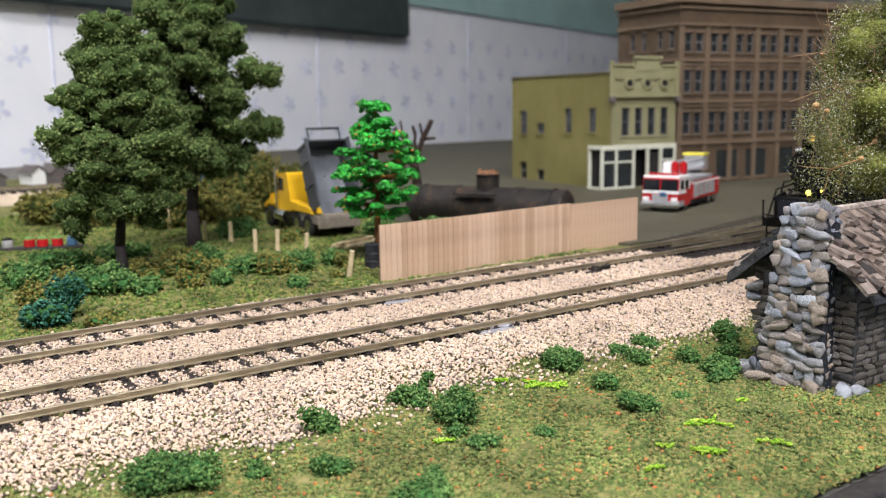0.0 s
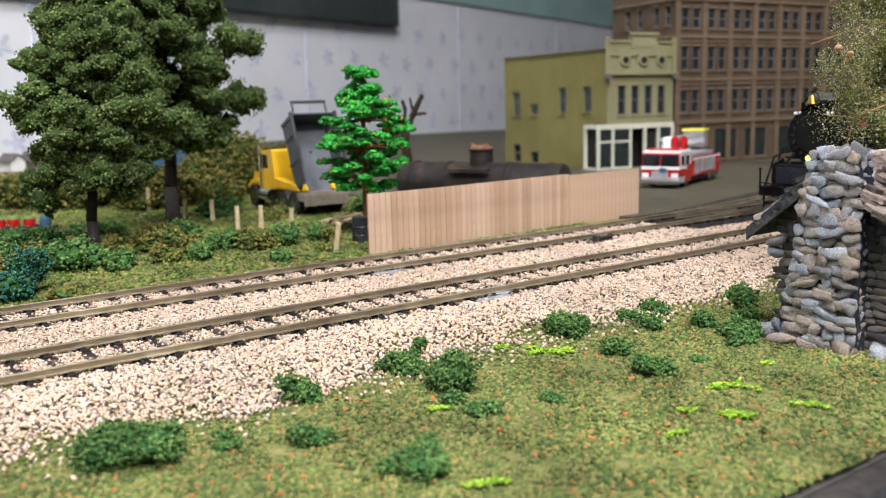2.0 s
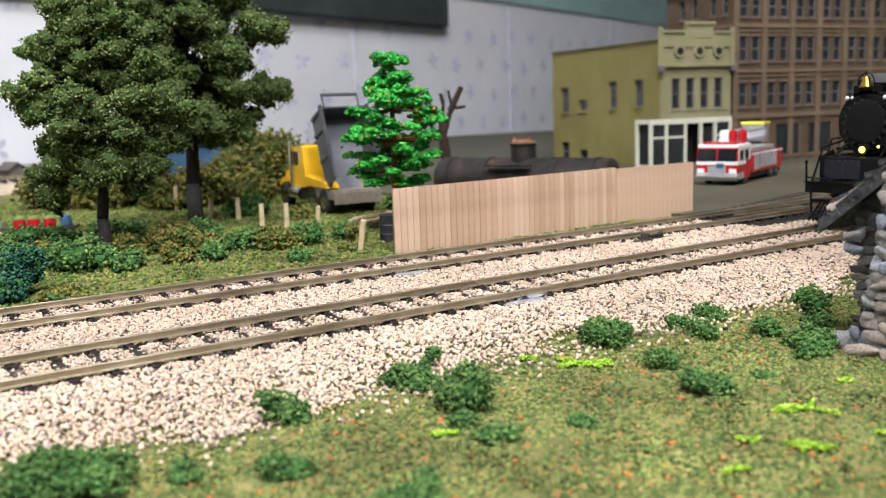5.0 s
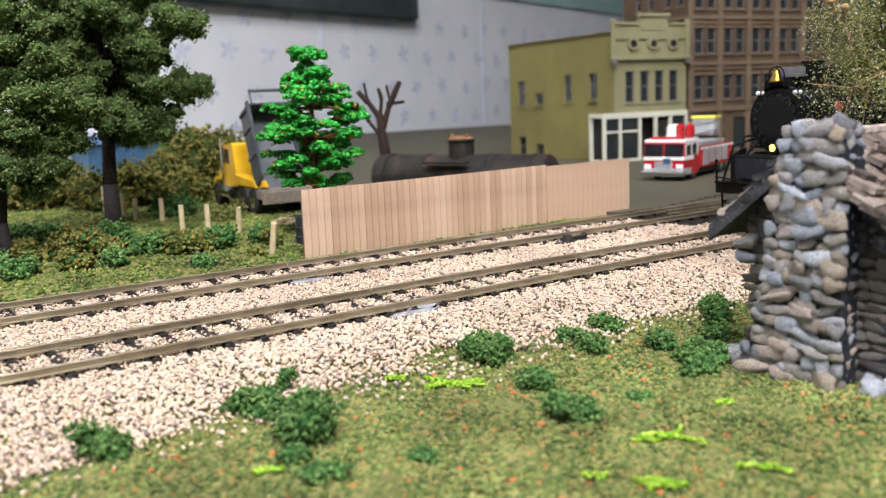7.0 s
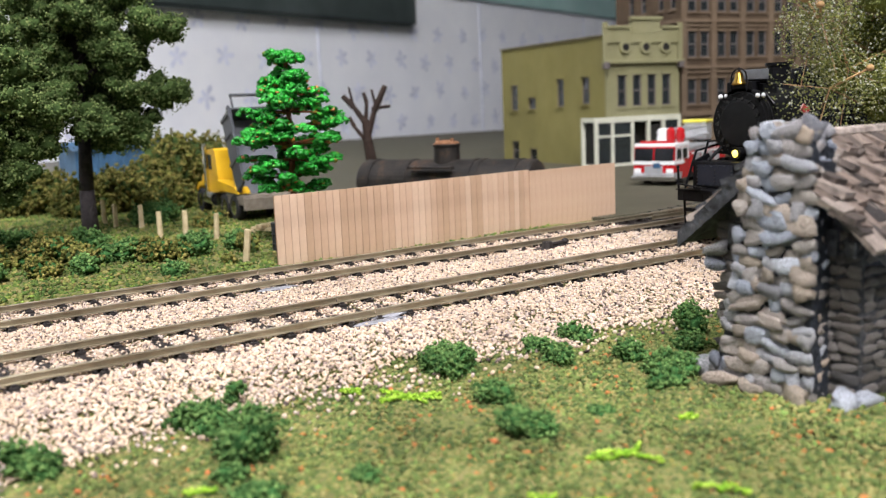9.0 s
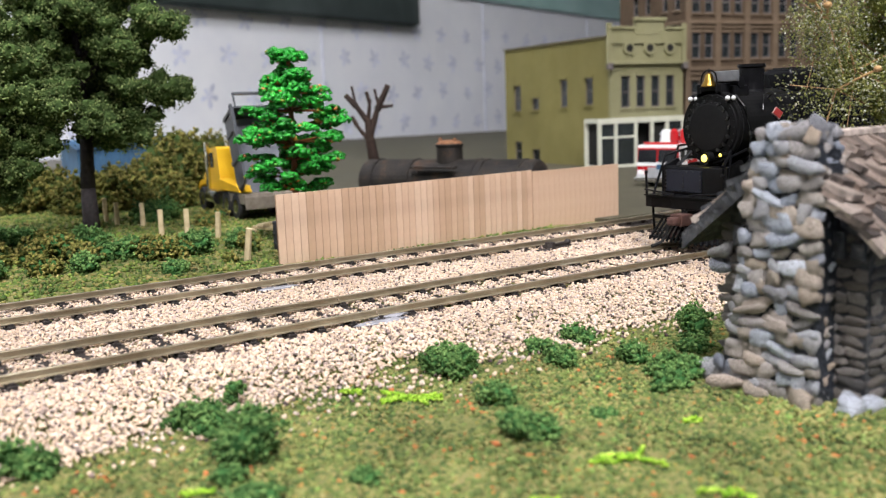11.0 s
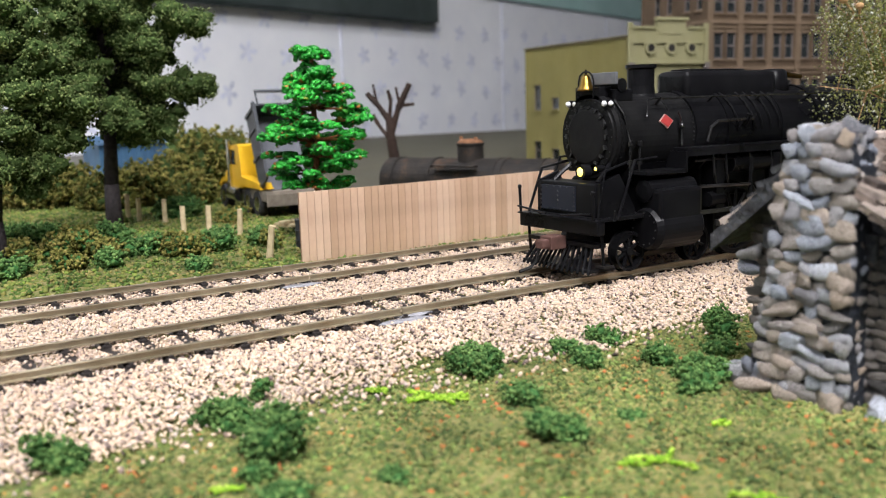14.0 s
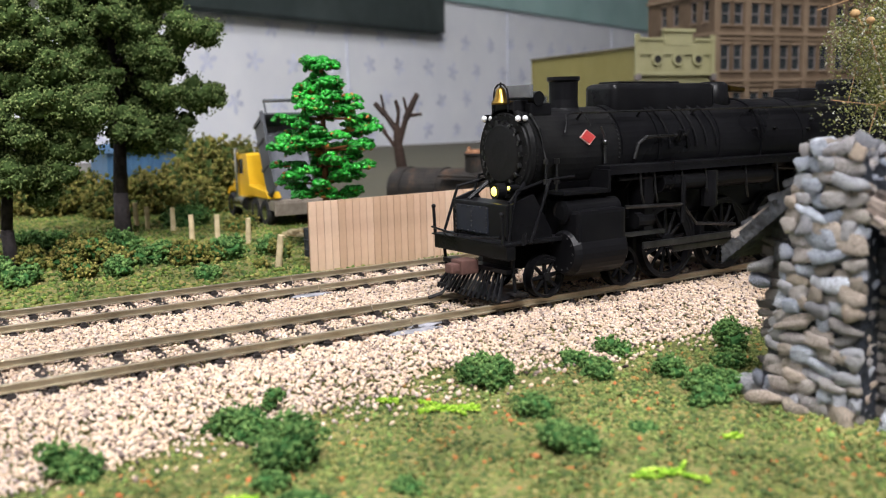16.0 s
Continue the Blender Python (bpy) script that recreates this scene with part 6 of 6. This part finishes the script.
        part("cylinder_saddle", box(B(), 0.24, 0.68, *sorted((s * 0.12, s * 0.42)), 0.45, 0.86, 0.02), ENGINE, cyl)
        part("steam_chest_jacket", box(B(), 0.23, 0.69, *sorted((s * 0.30, s * 0.548)), 0.50, 0.80, 0.03), ENGINE, cyl)
        bm = rivets(B(), [(0.197, s * 0.40 + 0.12 * math.cos(k * 0.524), 0.50 + 0.12 * math.sin(k * 0.524)) for k in range(12)], 0.008)
        part("cylinder_bolts", bm, RODSTEEL, cyl)
        part("crosshead_guide", box(B(), 0.74, 1.22, s * 0.40 - 0.02, s * 0.40 + 0.02, 0.555, 0.585), RODSTEEL, th)
        part("main_rod", box(B(), 0.95, 2.02, s * 0.455 - 0.012, s * 0.455 + 0.012, 0.46, 0.51, 0.008), RODSTEEL, th)
        part("side_rod", box(B(), 1.30, 3.40, s * 0.42 - 0.012, s * 0.42 + 0.012, 0.40, 0.45, 0.008), RODSTEEL, th)
        part("valve_gear", pipe(B(), [(0.78, s * 0.44, 0.78), (1.4, s * 0.44, 0.76), (1.55, s * 0.44, 0.60), (2.0, s * 0.45, 0.56)], 0.014), RODSTEEL, th)
        part("hanger", pipe(B(), [(1.4, s * 0.44, 0.98), (1.4, s * 0.44, 0.62)], 0.02), ENGINE, th)
    part("frame", box(B(), -0.1, 4.2, -0.17, 0.17, 0.38, 0.72, 0.01), ENGINE, th)
    part("smokebox_saddle", prism(B(), [(-0.20, 0.86), (-0.15, 0.6), (0.15, 0.6), (0.20, 0.86), (0.26, 0.98), (-0.26, 0.98)], 0.22, 0.70, "x"), ENGINE, th)
    part("boiler_underside", box(B(), 1.0, 3.0, -0.24, 0.24, 0.66, 1.04, 0.03), ENGINE, th)
    part("crossmember", box(B(), 1.02, 1.12, -0.40, 0.40, 0.56, 1.04, 0.01), ENGINE, th)
    part("firebox", box(B(), 2.9, 4.2, -0.33, 0.33, 0.6, 1.1, 0.03), ENGINE, th)
    part("cab", box(B(), 4.25, 5.0, -0.44, 0.44, 0.9, 1.72, 0.04), ENGINE, th)
    # front end: pump shields, beam, pilot
    deck = part("pilot_deck", box(B(), -0.28, 0.3, -0.40, 0.40, 0.585, 0.615, 0.006), ENGINE, th)
    shield = part("pump_shield", box(B(), -0.23, -0.02, -0.32, 0.34, 0.61, 0.86, 0.015), ENGINE, th)
    part("shield_plate", box(B(), -0.238, -0.228, -0.10, 0.30, 0.64, 0.83, 0.004), BLUEBLACK, shield, "blue-black riveted front plate")
    part("shield_rivets", rivets(B(), [(-0.24, -0.09 + 0.078 * k, z) for k in range(6) for z in (0.65, 0.82)] + [(-0.24, y, 0.65 + 0.034 * k) for k in range(1, 5) for y in (-0.09, 0.1, 0.30)], 0.008), RODSTEEL, shield)
    part("shield_wing", prism(B(), [(-0.22, 0.60), (0.14, 0.60), (0.14, 0.66), (-0.02, 0.92), (-0.22, 0.86)], -0.36, -0.33, "y"), ENGINE, shield)
    part("shield_wing", prism(B(), [(-0.22, 0.60), (0.14, 0.60), (0.14, 0.66), (-0.02, 0.92), (-0.22, 0.86)], 0.345, 0.37, "y"), ENGINE, shield)
    for y in (-0.22, 0.2):
        part("front_brace", pipe(B(), [(0.02, y, 1.0), (-0.16, y * 1.2, 0.86)], 0.016), ENGINE, th)
    for y, q in ((-0.045, 0.034), (-0.22, 0.014)):
        lamp = part("headlight", lathe(B(), [(-0.07, q * 1.35), (-0.075, q * 1.6), (0.0, q * 1.6), (0.02, q)], 16, "x", (-0.06, y, 0.93 if q > 0.02 else 0.962)), ENGINE, th)
        part("lens", lathe(B(), [(-0.146, q * 0.3), (-0.142, q * 0.85), (-0.136, q)], 14, "x", (0, y, 0.93 if q > 0.02 else 0.962)), HEADLAMP, lamp, "glowing yellow headlight lens")
    beam = part("pilot_beam", box(B(), -0.34, -0.26, -0.46, 0.46, 0.50, 0.60, 0.012), ENGINE, th)
    part("beam_step", box(B(), -0.36, -0.18, -0.46, 0.46, 0.60, 0.612), ENGINE, beam)
    part("coupler_box", box(B(), -0.45, -0.30, -0.07, 0.07, 0.37, 0.47, 0.01), COUPLER, th, "red-brown coupler")
    part("coupler_knuckle", box(B(), -0.52, -0.44, -0.05, 0.05, 0.38, 0.45, 0.02), COUPLER, th)
    part("brake_hose", pipe(B(), [(-0.36, 0.10, 0.46), (-0.42, 0.12, 0.38), (-0.44, 0.12, 0.27), (-0.50, 0.13, 0.22), (-0.60, 0.14, 0.20)], 0.014), RUBBER, th)
    for y in (-0.42, 0.44):
        part("beam_post", pipe(B(), [(-0.34, y, 0.60), (-0.35, y, 0.80)], 0.012), ENGINE, beam)
        part("post_knob", ball(B(), (-0.35, y, 0.81), 0.018, 2), ENGINE, beam)
        part("cut_lever", pipe(B(), [(-0.37, y, 0.66), (-0.37, y * 0.2, 0.63)], 0.008), ENGINE, beam)
        part("ladder_rail", pipe(B(), [(-0.28, y * 0.95, 0.60), (-0.17, y * 0.85, 0.95), (0.1, y * 0.75, 1.0)], 0.012), ENGINE, th)
        part("ladder_rail", pipe(B(), [(-0.10, y, 0.60), (0.08, y, 1.02), (0.30, y, 1.03)], 0.012), ENGINE, th)
        part("step_hanger", pipe(B(), [(-0.26, y, 0.50), (-0.24, y, 0.27)], 0.012), ENGINE, th)
        part("step", box(B(), -0.28, -0.18, y - 0.05, y + 0.05, 0.26, 0.275), RODSTEEL, th)
    for x, z in ((-0.3, 0.62), (-0.25, 0.62)):
        part("flag_holder", rod(B(), (x, -0.3 + x, z), (x, -0.3 + x, z + 0.07), 0.012, 0.008, 6), ENGINE, th)
    pilot = part("pilot", box(B(), -0.36, -0.1, -0.40, 0.40, 0.225, 0.25, 0.006), ENGINE, th)
    part("pilot_top", box(B(), -0.30, -0.2, -0.40, 0.40, 0.40, 0.43), ENGINE, pilot)
    for k in range(15):
        y = -0.38 + 0.76 * k / 14
        o = part("pilot_bar", pipe(B(), [(-0.25, y * 0.82, 0.42), (-0.40 + 0.09 * abs(y), y * 1.02, 0.215)], 0.012, 5), ENGINE, pilot)
    wheels = []
    for x in DRIVERS:
        for y in (-0.30, 0.30):
            wheels.append((engine_wheel(th, x, y, RD, 13), RD))
    for x in (0.12, 0.86):
        for y in (-0.30, 0.30):
            wheels.append((engine_wheel(th, x, y, RL, 8), RL))
    return th, wheels


BUMPERGREY = M("dull_grey_board", [(0.3, (0.10, 0.105, 0.115)), (0.7, (0.15, 0.155, 0.165))], size=0.1, rough=0.45)
engine, engine_wheels = locomotive()
spun = {w for w, r in engine_wheels}
for p in engine.children:
    if p not in spun:
        for q in (p, *p.children):
            q.data.transform(Matrix.Translation((0, 0, 0.18 * S)) @ Matrix.Diagonal((1, 1, 1.03, 1)) @ Matrix.Translation((0, 0, -0.18 * S)))


def motions():
    """The locomotive rolls forward along the near track, its wheels turning with it."""
    rows = [(0, 10.55), (1, 10.43), (2, 10.30), (2.5, 10.24), (3, 10.185), (3.5, 10.11), (4.75, 9.94), (6, 9.76), (6.5, 9.68), (7, 9.606), (7.5, 9.53), (8, 9.45), (8.5, 9.375),
            (9, 9.295), (9.5, 9.20), (10, 9.095), (10.5, 8.97), (11, 8.811), (11.5, 8.54), (12, 8.245), (12.5, 7.944), (13, 7.627), (13.5, 7.354), (14, 7.071), (14.5, 6.831), (15, 6.578), (15.5, 6.381), (16, 6.152)]
    walk(engine, [(t, pose(x * S, 0.275 * S, 0)) for t, x in rows])
    for w, r in engine_wheels:
        at = w.matrix_basis.translation.copy()
        fine = []
        for (t0, x0), (t1, x1) in zip(rows, rows[1:]):
            fine += [(t0, x0), ((t0 + t1) / 2, (x0 + x1) / 2)]
        fine.append(rows[-1])
        walk(w, [(t, Matrix.Translation(at) @ Matrix.Rotation((x - rows[0][1]) / r, 4, "Y")) for t, x in fine])


motions()
